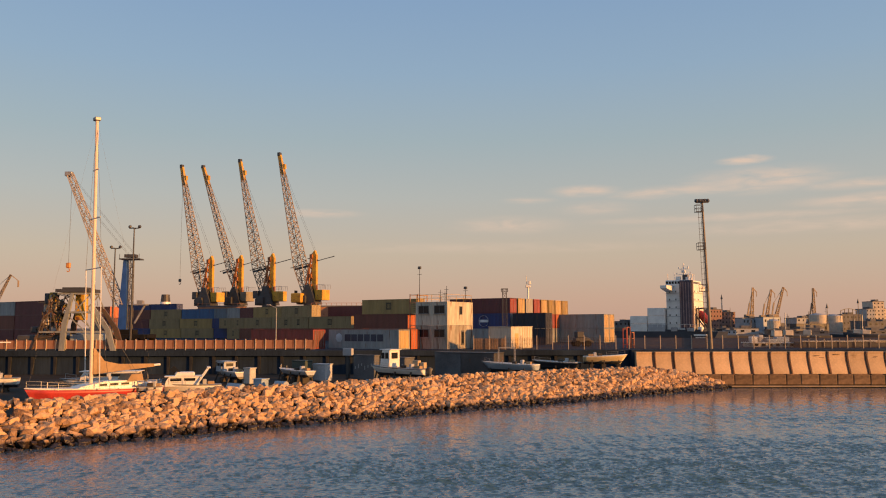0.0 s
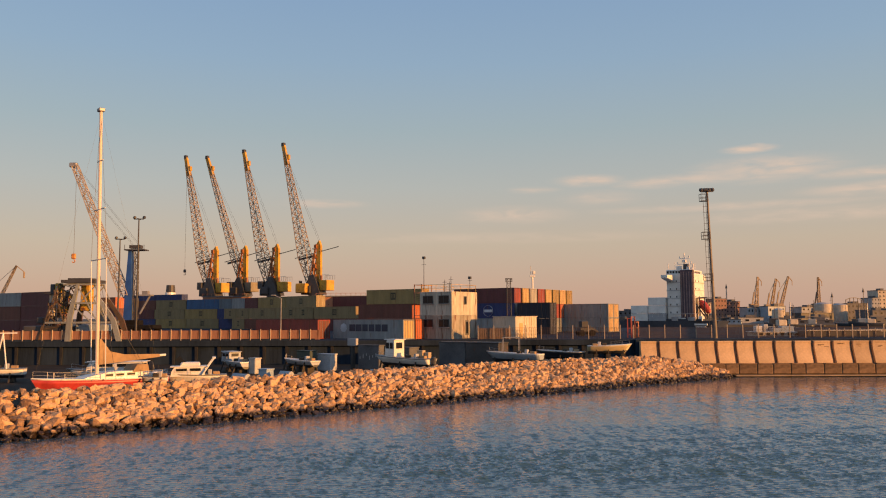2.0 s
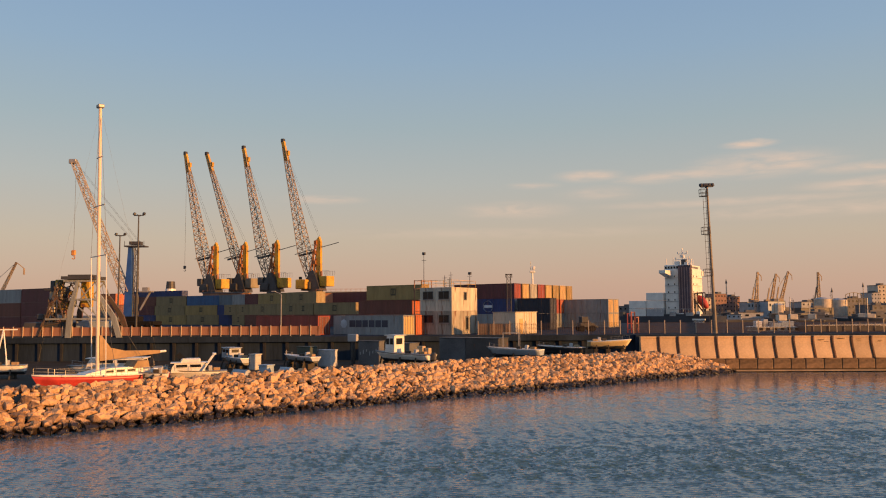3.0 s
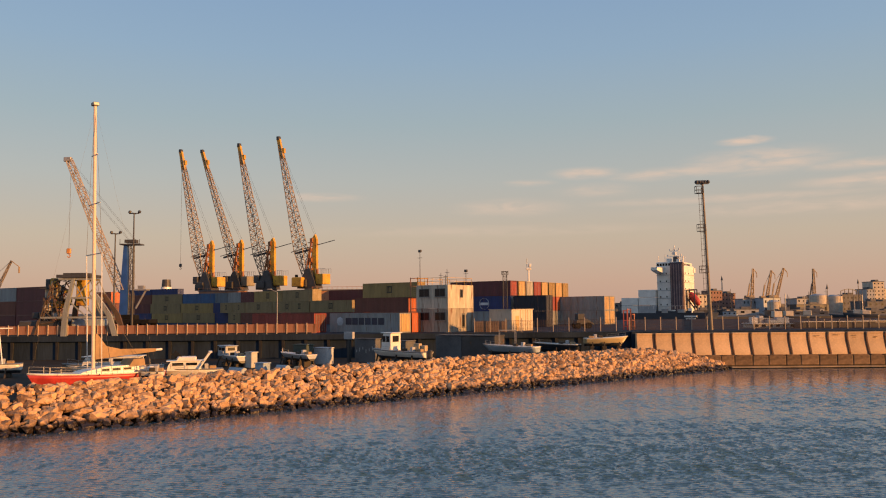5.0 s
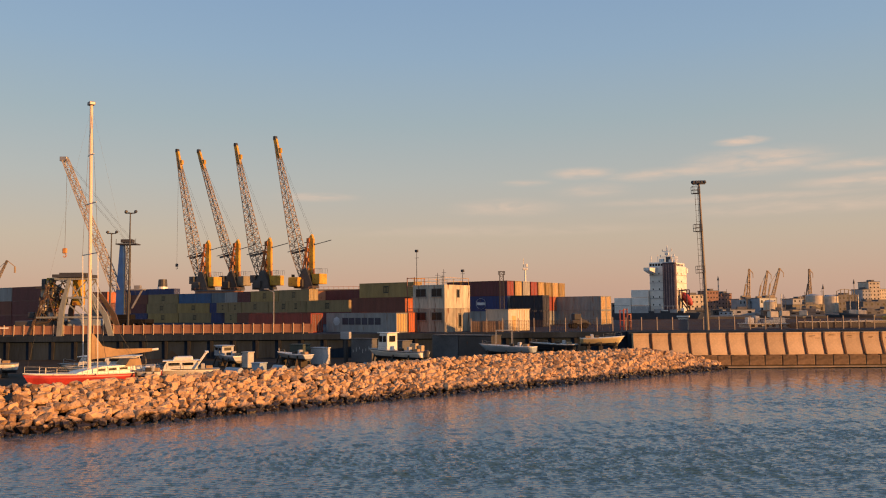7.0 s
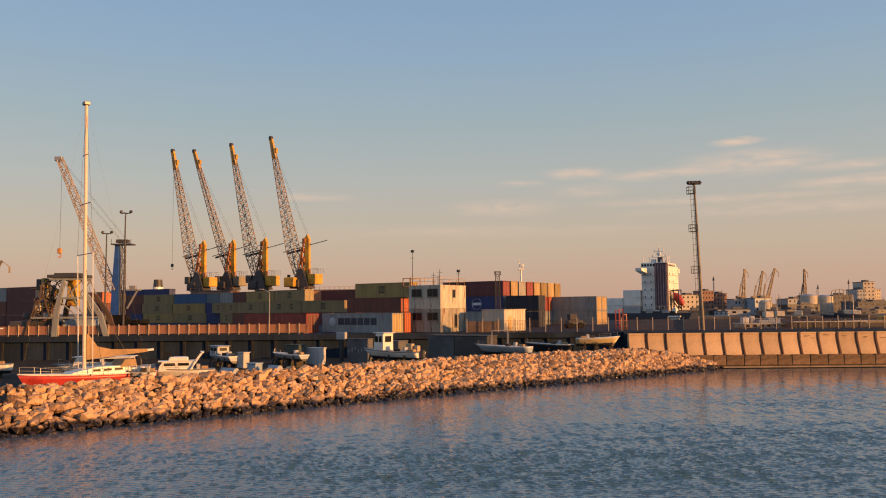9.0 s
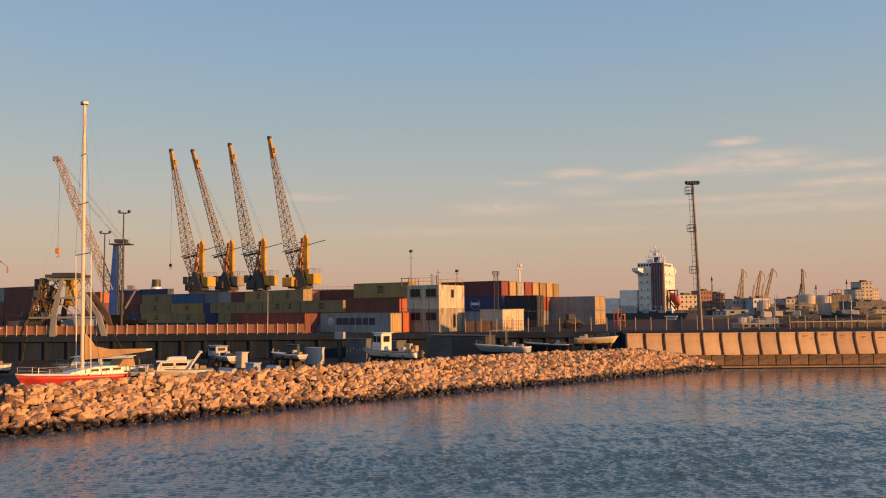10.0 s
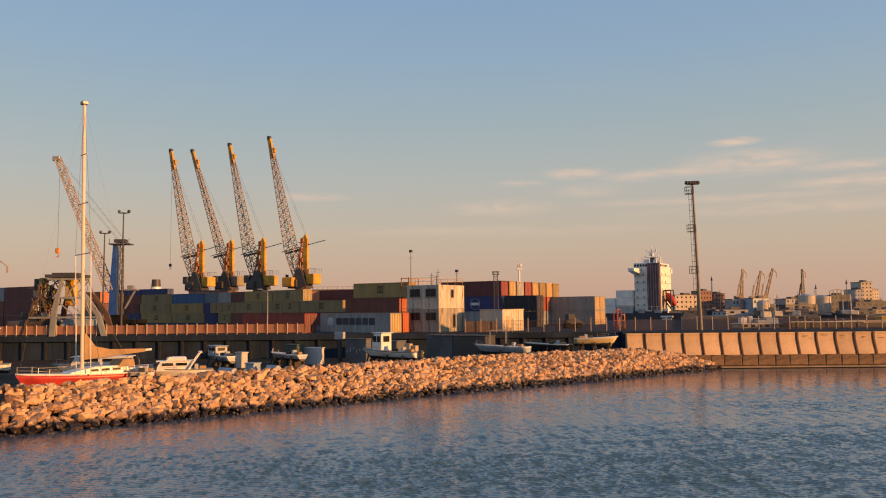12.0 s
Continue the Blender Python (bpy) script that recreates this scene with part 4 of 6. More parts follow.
def build_gantry():
    """Old portal base on the quay: pale tapering legs, cross beams, yellow machinery."""
    g = thing("portal_gantry", pose(-49.2, 101.3, QUAY_Z), "old pale steel portal gantry with yellow machinery", "gantry")
    rusty = surface("rusty_machine_steel", (0.10, 0.07, 0.05), rough=0.7, rust=0.6)
    pale = surface("pale_gantry_paint", (0.27, 0.29, 0.285), rough=0.6, rust=0.25, streak=True)
    dark = STEEL_DARK
    # rear legs swap the pale paint for dark rusty steel, as painted shade
    for yy in (0.0, 2.6):
        bm = bmesh.new()
        prism(bm, [(-0.95, 0), (-0.25, 0), (-0.05, 3.2), (0.7, 7.4), (0.35, 7.4), (-0.7, 3.4)], yy - 0.16, yy + 0.16)
        part("leg", bm, pale if yy == 0 else rusty, g)
        bm = bmesh.new()
        prism(bm, [(5.7, 0), (6.4, 0), (5.5, 2.8), (3.6, 5.4), (3.1, 5.4), (4.9, 2.6)], yy - 0.16, yy + 0.16)
        part("leg", bm, pale if yy == 0 else rusty, g)
        for z, x0, x1 in ((2.4, -3.6, 5.0), (4.9, -0.6, 3.6), (7.3, -1.4, 2.8)):
            part("cross_beam", beam(bmesh.new(), (x0, yy, z), (x1, yy, z), 0.24), pale, g)
        for a, b in (((0.4, 7.2), (3.2, 2.4)), ((2.7, 7.2), (4.6, 2.8)), ((-0.6, 5), (2.4, 2.4)), ((-1.2, 2.4), (-2.6, 6.6)), ((-3.4, 2.2), (-2.0, 6.4)), ((-4.4, 0.2), (-3.0, 4.4)), ((0.8, 4.9), (2.8, 7.2))):
            part("brace", beam(bmesh.new(), (a[0], yy, a[1]), (b[0], yy, b[1]), 0.13), pale if a[0] > -1 else rusty, g)
    bm = bmesh.new()
    prism(bm, [(1.3, 0), (2.0, 0), (2.5, 2.6), (1.6, 5.2), (1.2, 5.2), (1.8, 2.6)], 4.0, 4.3)
    part("leg", bm, pale, g)
    bm = boxes(((0.6, 1.4, 7.7), (4.4, 3.4, 0.4)), ((0.6, 1.4, 8.0), (3.0, 2.6, 0.25)))
    part("deck", bm, dark, g)
    part("yellow_column", boxes(((1.05, 1.5, 5.6), (1.2, 1.2, 3.4), 0, 0.08)), CRANE_YELLOW, g)
    part("winch_house", boxes(((-2.9, 2.5, 4.1), (1.9, 2.2, 0.9), 0, 0.08)), CRANE_YELLOW, g)
    part("cab", boxes(((-3.2, 2.5, 5.6), (1.5, 2.0, 1.3), 0, 0.08)), CREAM_WALL, g)
    part("lamp_box", boxes(((-2.9, 2.0, 6.9), (0.8, 0.9, 1.3), 0, 0.1)), CRANE_YELLOW, g)
    part("exhaust_pipe", boxes(((-3.9, 2.5, 6.8), (0.6, 0.8, 1.3), 0, 0.08)), dark, g)
    part("platform", boxes(((-3.4, 2.5, 6.2), (2.2, 3.0, 0.2))), dark, g)
    part("machine_base", boxes(((-4.0, 2.5, 1.2), (5.4, 4.0, 1.6), 0, 0.1)), dark, g)
    bm = bmesh.new()
    lattice(bm, (-3.4, 1.6, 0.2), (-1.6, 1.6, 7.2), 2.6, 1.6, 7, 0.1)
    part("stair_frame", bm, rusty, g)
    rng = random.Random(8)
    for k in range(16):
        part("machine_block", boxes(((rng.uniform(-3.9, -0.9), rng.uniform(1.2, 3.2), 1.6 + 0.32 * k), (rng.uniform(0.4, 1.2), 0.8, rng.uniform(0.3, 0.9)), 0, 0.06)), (rusty, CRANE_YELLOW if k > 8 else dark, dark, pale)[k % 4], g)
    for k in range(6):
        x = rng.uniform(-3.8, -1.2)
        part("pipe", tube(bmesh.new(), (x, 1.0, 1.0), (x + rng.uniform(-0.8, 1.2), 1.2, rng.uniform(4.5, 7.2)), 0.09, n=6), (rusty, STEEL_GREY)[k % 2], g)
    for k in range(3):
        part("motor", boxes(((-4.6 + k * 1.3, 1.0, 2.7 + 0.9 * (k % 2)), (0.9, 0.9, 0.8), 0, 0.1)), (dark, CREAM_WALL, STEEL_GREY)[k], g)
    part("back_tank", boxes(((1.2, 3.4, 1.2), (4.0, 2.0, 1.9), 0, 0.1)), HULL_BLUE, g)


def floodlight_mast(x, y, top, ladder, label, lean=0.0):
    f = thing("floodlight_mast", pose(x, y, QUAY_Z, 0, lean, 0), label, "light mast", "floodlight masts")
    h = top - QUAY_Z
    part("pole", tube(bmesh.new(), (0, 0, 0), (0, 0, h), 0.24 if ladder else 0.17, 0.13 if ladder else 0.09, 10), surface("weathered_mast_steel", (0.20, 0.17, 0.14), rough=0.6) if ladder else STEEL_DARK, f)
    if ladder:
        bm = bmesh.new()
        for s in (-0.68, -0.34):
            beam(bm, (s, 0, 0.5), (s + 0.1, 0, h - 0.6), 0.04)
        for z in np.arange(0.8, h - 0.6, 0.75):
            beam(bm, (-0.68, 0, z), (-0.1, 0, z), 0.04)
        part("ladder", bm, STEEL_DARK, f)
        for z in (8.0, 13.5, h - 0.75):
            cage = part("platform", boxes(((-0.5, 0, z - 0.5), (0.95, 0.9, 0.06))), STEEL_DARK, f)
            for zz in (z - 0.05, z + 0.42):
                for a, b in (((-0.95, -0.42), (-0.05, -0.42)), ((-0.95, 0.42), (-0.05, 0.42)), ((-0.95, -0.42), (-0.95, 0.42))):
                    part("rail", beam(bmesh.new(), (*a, zz), (*b, zz), 0.05), STEEL_DARK, cage)
            for sx in (-0.95, -0.05):
                for sy in (-0.42, 0.42):
                    part("post", beam(bmesh.new(), (sx, sy, z - 0.5), (sx, sy, z + 0.42), 0.05), STEEL_DARK, cage)
    w = 0.82 if ladder else 0.75
    part("head_frame", boxes(((0, 0, h), (2 * w, 0.16, 0.14)), ((0, 0, h), (0.16, 1.2, 0.14))), STEEL_DARK, f)
    n = 5 if ladder else 2
    for k in range(n):
        xx = -w + 2 * w * k / (n - 1)
        lamp = part("floodlight", boxes(((0, 0, 0.22), (0.42, 0.36, 0.4), 0, 0.06)), STEEL_DARK, f)
        lamp.matrix_basis = pose(xx, 0, h + 0.05, -25, 0, 20 * (k - 2))


def build_masts():
    floodlight_mast(33.85, 104.2, 23.8, True, "tall floodlight mast with ladder and small platforms", -1.55)
    floodlight_mast(-48.6, 120, 22.6, False, "slim floodlight mast with two lamp heads")
    floodlight_mast(-55.7, 130, 20.5, False, "slim floodlight mast with two lamp heads")
    # street lamp with a bent arm, in front of the yellow stack
    s = thing("street_lamp", pose(-24.3, 110, QUAY_Z), "slender street lamp with a bent arm", "street lamp")
    part("pole", tube(bmesh.new(), (0, 0, 0), (0, 0, 5.6), 0.09, 0.06, 8), STEEL_GREY, s)
    part("arm", tube(bmesh.new(), (0, 0, 5.6), (-0.9, 0, 6.0), 0.05, n=6), STEEL_GREY, s)
    part("lamp_head", boxes(((-1.1, 0, 6.02), (0.6, 0.25, 0.14), 0, 0.04)), STEEL_GREY, s)
    # lattice mast before the tall block, white radar pole behind it
    r = thing("lattice_mast", pose(8.6, 128, QUAY_Z), "thin dark lattice mast with a small top platform", "mast")
    part("frame", lattice(bmesh.new(), (0, 0, 0), (0, 0, 9.0), 0.75, 0.6, 12, 0.05), STEEL_DARK, r)
    part("platform", boxes(((0, 0, 9.0), (1.1, 0.8, 0.12)), ((0, -0.36, 8.55), (1.1, 0.06, 0.06)), ((-0.5, 0, 8.75), (0.06, 0.7, 0.5)), ((0.5, 0, 8.75), (0.06, 0.7, 0.5))), STEEL_DARK, r)
    r = thing("radar_pole", pose(14.75, 152, QUAY_Z), "white radar pole with a domed head", "mast")
    part("pole", tube(bmesh.new(), (0, 0, 0), (0, 0, 10.4), 0.22, 0.16, 8), GELCOAT, r)
    part("head", boxes(((0, 0, 10.6), (1.0, 0.5, 0.4), 0, 0.08), ((0.25, 0, 11.3), (0.55, 0.5, 0.7), 0, 0.1)), GELCOAT, r)
    part("aerial", tube(bmesh.new(), (-0.3, 0, 10.7), (-0.3, 0, 12.6), 0.05, n=5), STEEL_GREY, r)
    # red steel frames stacked on end by the slate containers
    for k in range(3):
        f = thing("steel_frame", pose(23.5 + 0.62 * k, 108 + 0.5 * k, QUAY_Z, 0, 0, 15 * k), "rust-red steel frame standing on the quay", "frame", "rust-red frames")
        h = (2.7, 2.9, 2.2)[k]
        for x in (-0.24, 0.24):
            part("upright", boxes(((x, 0, h / 2), (0.13, 0.13, h))), paint("red"), f)
        for z in (0.5, 1.3, h - 0.1):
            part("crosspiece", boxes(((0, 0, z), (0.5, 0.1, 0.1))), paint("red"), f)
    # small dark loader parked before the slate containers
    v = thing("yard_loader", pose(19.2, 118, QUAY_Z, 0, 0, 10), "small dark yard loader parked on the quay", "vehicle")
    part("body", boxes(((0, 0, 0.95), (2.2, 1.5, 0.7), 0, 0.1)), STEEL_DARK, v)
    part("cab", boxes(((-0.3, 0, 1.75), (1.1, 1.3, 1.0), 0, 0.1)), STEEL_DARK, v)
    part("arm", beam(bmesh.new(), (0.6, 0, 1.4), (1.9, 0, 0.6), 0.2), STEEL_DARK, v)
    for x in (-0.8, 0.8):
        for y in (-0.8, 0.8):
            part("wheel", tube(bmesh.new(), (x, y - 0.15, 0.45), (x, y + 0.15, 0.45), 0.45, n=12), RUBBER, v)


# ---- boats ----
def hull_mesh(L, B, D, rake=0.12, full=0.55, sheer=0.25, transom=0.7, n=14, z0=0.0, z1=1.0, grow=0.0):
    """A boat's shell between two heights (0 keel, 1 deck edge); bow towards -x."""
    bm = bmesh.new()
    rows = []
    for i in range(n + 1):
        f = i / n
        half = B / 2 * min(1, (1 - (1 - f) ** 2.2) ** full) * (1 - (1 - transom) * max(0, f - 0.6) / 0.4)
        top = D * (1 + sheer * (1 - f) ** 2)
        ring = []
        for k in range(7):
            g = z0 + (z1 - z0) * k / 6
            wid = half * (0.10 + 0.9 * g ** 0.5)
            x = -L / 2 + L * f + rake * L * (1 - g) * (1 - f)
            ring.append((x, wid + grow, top * g))
        rows.append([bm.verts.new((x, y, z)) for x, y, z in ring] + [bm.verts.new((x, -y, z)) for x, y, z in ring[::-1]])
    k = len(rows[0])
    for a, b in zip(rows, rows[1:]):
        for j in range(k):
            bm.faces.new((a[j], a[(j + 1) % k], b[(j + 1) % k], b[j]))
    bm.faces.new(rows[0][::-1]), bm.faces.new(rows[-1])
    bmesh.ops.recalc_face_normals(bm, faces=bm.faces)
    for f in bm.faces:
        f.smooth = len(f.verts) == 4 and abs(f.normal.z) < 0.8
    return bm


def stand(parent, L, B, low):
    """Timber keel blocks and props under a laid-up boat."""
    for f in (-0.28, 0.05, 0.32):
        part("keel_block", boxes(((L * f, 0, low / 2), (0.5, 0.9, low), 0, 0.03)), TIMBER, parent)
        for s in (-1, 1):
            part("prop", beam(bmesh.new(), (L * f, s * B * 0.55, 0), (L * f, s * B * 0.36, low + 0.5), 0.12), TIMBER, parent)


def rails(parent, pts, h, mat=STEEL_GREY):
    """Guard rail: a stanchion at each point, wires between."""
    up = Vector((0, 0, h))
    pts = [Vector(p) for p in pts]
    for p in pts:
        part("stanchion", beam(bmesh.new(), p, p + up, 0.03), mat, parent)
    for f in (1.0, 0.5):
        for p, q in zip(pts, pts[1:]):
            part("guard_rail", beam(bmesh.new(), p + up * f, q + up * f, 0.015), mat, parent)


def build_yacht():
    L, B, D = 10.7, 3.2, 1.2
    y = thing("sailing_yacht", pose(-29.2, 65.25, 0.72) @ Matrix.Rotation(radians(-0.95), 4, "Y") @ Matrix.Rotation(radians(44), 4, "Z"), "red-hulled sailing yacht with a tall bare mast and furled sail", "yacht")
    part("hull", hull_mesh(L, B, D * 1.45, z0=0.0, z1=0.94), HULL_RED, y, "glossy red hull")
    part("topside", hull_mesh(L, B, D * 1.45, z0=0.94, z1=0.985, grow=0.015), GELCOAT, y, "white sheer band")
    part("deck", hull_mesh(L * 0.99, B * 0.99, D * 1.45, z0=0.98, z1=1.0), GELCOAT, y)
    z = D * 1.45
    bm = bmesh.new()
    prism(bm, [(-2.0, z), (3.2, z), (3.0, z + 0.6), (0.4, z + 0.62), (-1.4, z + 0.3)], -1.05, 1.05)
    cr = part("coachroof", bm, GELCOAT, y)
    for s in (-1.07, 1.07):
        for k in range(3):
            part("window", boxes(((0.3 + k * 0.9, s, z + 0.36), (0.65, 0.03, 0.18), 0, 0.0)), glass_dark(), cr)
    bm = bmesh.new()
    prism(bm, [(2.2, z + 0.5), (3.6, z + 0.5), (3.5, z + 1.1), (2.6, z + 1.1)], -1.1, 1.1)
    part("sprayhood", bm, CANVAS, y)
    part("cockpit_coaming", boxes(((3.9, 0, z + 0.2), (1.6, 2.0, 0.36), 0, 0.08)), GELCOAT, y)
    part("wheel", tube(bmesh.new(), (4.2, 0, z + 0.8), (4.3, 0, z + 0.8), 0.45, n=16), STEEL_DARK, y)
    mx = -0.3
    top = 24.25
    mast = part("mast", tube(bmesh.new(), (mx, 0, z), (mx, 0, top), 0.15, 0.13, 10), surface("cream_mast_paint", (0.70, 0.56, 0.44), rough=0.35, dark=0.9, bump=0), y, "tall cream mast")
    part("masthead", boxes(((mx, 0, top), (0.5, 0.6, 0.3), 0, 0.05)), STEEL_GREY, mast)
    for zz, w in ((11.6, 1.75), (15.8, 1.25), (19.9, 0.65)):
        part("spreader", beam(bmesh.new(), (mx, -w, zz), (mx, w, zz), 0.07), STEEL_GREY, mast)
    bm = bmesh.new()
    for s in (-1, 1):
        beam(bm, (mx, 0, top - 0.2), (mx, s * 0.65, 19.9), 0.018)
        beam(bm, (mx, s * 0.65, 19.9), (mx, s * 1.25, 15.8), 0.018)
        beam(bm, (mx, s * 1.25, 15.8), (mx, s * 1.75, 11.6), 0.02)
        beam(bm, (mx, 0, 11.0), (mx + 1.0, s * 1.5, z), 0.02)
    beam(bm, (mx, 0, top - 0.3), (-L / 2 + 0.3, 0, z + 0.4), 0.006)
    beam(bm, (mx, 0, top - 0.1), (L / 2 - 0.3, 0, z + 0.1), 0.006)
    beam(bm, (mx, 0, 9.0), (L / 2 - 1.5, -0.7, z + 0.1), 0.02)
    part("rigging", bm, STEEL_DARK, y, "steel wire rigging")
    for s in (-1, 1):
        part("shroud", beam(bmesh.new(), (mx, s * 1.75, 11.6), (mx + 0.1, s * 1.6, z), 0.06), GELCOAT, y, "pale covered shroud")
    part("boom", tube(bmesh.new(), (mx, 0, z + 1.5), (mx + 5.8, 0, z + 1.75), 0.1, n=8), GELCOAT, y)
    bm = bmesh.new()
    prism(bm, [(mx + 0.1, z + 1.2), (mx + 5.2, z + 1.6), (mx + 5.2, z + 1.85), (mx + 2.2, z + 1.95), (mx + 1.0, z + 2.25), (mx + 0.25, z + 3.3), (mx + 0.1, z + 3.3)], -0.2, 0.2)
    part("sail_cover", bm, CANVAS, y, "furled sail under tan canvas")
    pts = [(-L / 2 + 0.2, 0, z * 1.22), (-L / 2 + 1.5, -0.75, z * 1.15), (-3.2, -1.3, z * 1.08), (-1, -1.6, z * 1.02), (1.5, -1.7, z), (3.4, -1.45, z), (4.7, -1.2, z)]
    rails(y, pts, 0.55)
    rails(y, [(a, -b, c) for a, b, c in pts], 0.55)
    # cradle under the hull
    part("cradle", boxes(((0, 0, 0.5), (4, 0.5, 0.9)), ((-1.5, 0, 0.8), (0.3, 3.2, 0.25)), ((2.0, 0, 0.8), (0.3, 3.2, 0.25))), STEEL_DARK, y)


def motor_boat(x, y, turn, L, B, D, hull, label, cabin=None, low=0.5, name="motor_boat", arch=False, outboard=False, mast=0.0, cabin_mat=None, z=YARD_Z):
    b = thing(name, pose(x, y, z, 0, 0, turn), label, "boat", "laid-up boats")
    stand(b, L, B, low)
    h = hull_mesh(L, B, D, z0=0, z1=0.92, rake=0.16)
    for v in h.verts:
        v.co.z += low
    part("hull", h, hull, b)
    g = hull_mesh(L * 1.005, B * 1.02, D, z0=0.90, z1=1.0, rake=0.16)
    for v in g.verts:
        v.co.z += low
    part("gunwale", g, GELCOAT if hull is not GELCOAT else surface("grey_rub_rail", (0.25, 0.25, 0.25), rough=0.6), b)
    k = hull_mesh(L * 1.004, B * 1.012, D, z0=0, z1=0.34, rake=0.16)
    for v in k.verts:
        v.co.z += low
    part("antifouling", k, HULL_DARK, b, "dark painted underbody")
    for j, (f, sx, sz) in enumerate(((0.12, 0.5, 0.35), (0.24, 0.35, 0.5), (0.34, 0.6, 0.3))):
        part("deck_gear", boxes(((L * f, B * 0.1 * (j - 1), low + D * 0.95 + sz / 2), (sx, 0.5, sz), 0, 0.05)), (TIMBER, GREY_WALL, CANVAS)[j], b)
    deck = low + D
    mat = cabin_mat or GELCOAT
    if cabin:
        x0, x1, h0 = cabin
        bm = bmesh.new()
        prism(bm, [(x0, deck - 0.1), (x1, deck - 0.1), (x1, deck + h0), (x0 + 0.35, deck + h0), (x0 + 0.1, deck + h0 * 0.5)], -B * 0.33, B * 0.33)
        cab = part("cabin", bm, mat, b)
        for s in (-1, 1):
            for k in range(2):
                w = (x1 - x0) * 0.32
                part("window", boxes(((x0 + (x1 - x0) * (0.32 + 0.40 * k), s * B * 0.335, deck + h0 * 0.68), (w, 0.03, h0 * 0.34))), glass_dark(), cab)
        part("window", boxes(((x1 + 0.01, 0, deck + h0 * 0.68), (0.03, B * 0.4, h0 * 0.34))), glass_dark(), cab)
        part("cabin_roof", boxes((((x0 + x1) / 2 + 0.1, 0, deck + h0 + 0.04), (x1 - x0 + 0.3, B * 0.72, 0.08), 0, 0.03)), mat, cab)
    if arch:
        for s in (-1, 1):
            part("window_frame", beam(bmesh.new(), (-L * 0.30, s * B * 0.3, deck), (-L * 0.16, s * B * 0.28, deck + 1.15), 0.08), GELCOAT, b)
        part("windscreen", beam(bmesh.new(), (-L * 0.22, 0, deck + 0.95), (-L * 0.16, 0, deck + 1.3), 0.05, B * 0.5), glass_dark(), b)
        part("flybridge", boxes(((-L * 0.06, 0, deck + 0.95), (L * 0.30, B * 0.58, 0.36), 0, 0.1)), GELCOAT, b)
        bm = bmesh.new()
        for s in (-1, 1):
            beam(bm, (L * 0.12, s * B * 0.4, deck), (L * 0.3, s * B * 0.36, deck + 1.5), 0.28, 0.1)
        beam(bm, (L * 0.3, -B * 0.37, deck + 1.5), (L * 0.3, B * 0.37, deck + 1.5), 0.3, 0.12)
        part("radar_arch", bm, GELCOAT, b)
    if outboard:
        part("outboard_motor", boxes(((L / 2 + 0.25, 0, deck - 0.2), (0.5, 0.4, 0.8), 0, 0.08), ((L / 2 + 0.25, 0, deck - 0.9), (0.2, 0.15, 0.9))), STEEL_DARK, b)
    if mast:
        part("mast", tube(bmesh.new(), (0, 0, deck), (0, 0, deck + mast), 0.05, 0.03, 6), STEEL_GREY, b)
    rails(b, [(-L * 0.44, 0, deck + D * 0.2), (-L * 0.3, -B * 0.33, deck + D * 0.1), (-L * 0.05, -B * 0.44, deck)], 0.45)
    return b


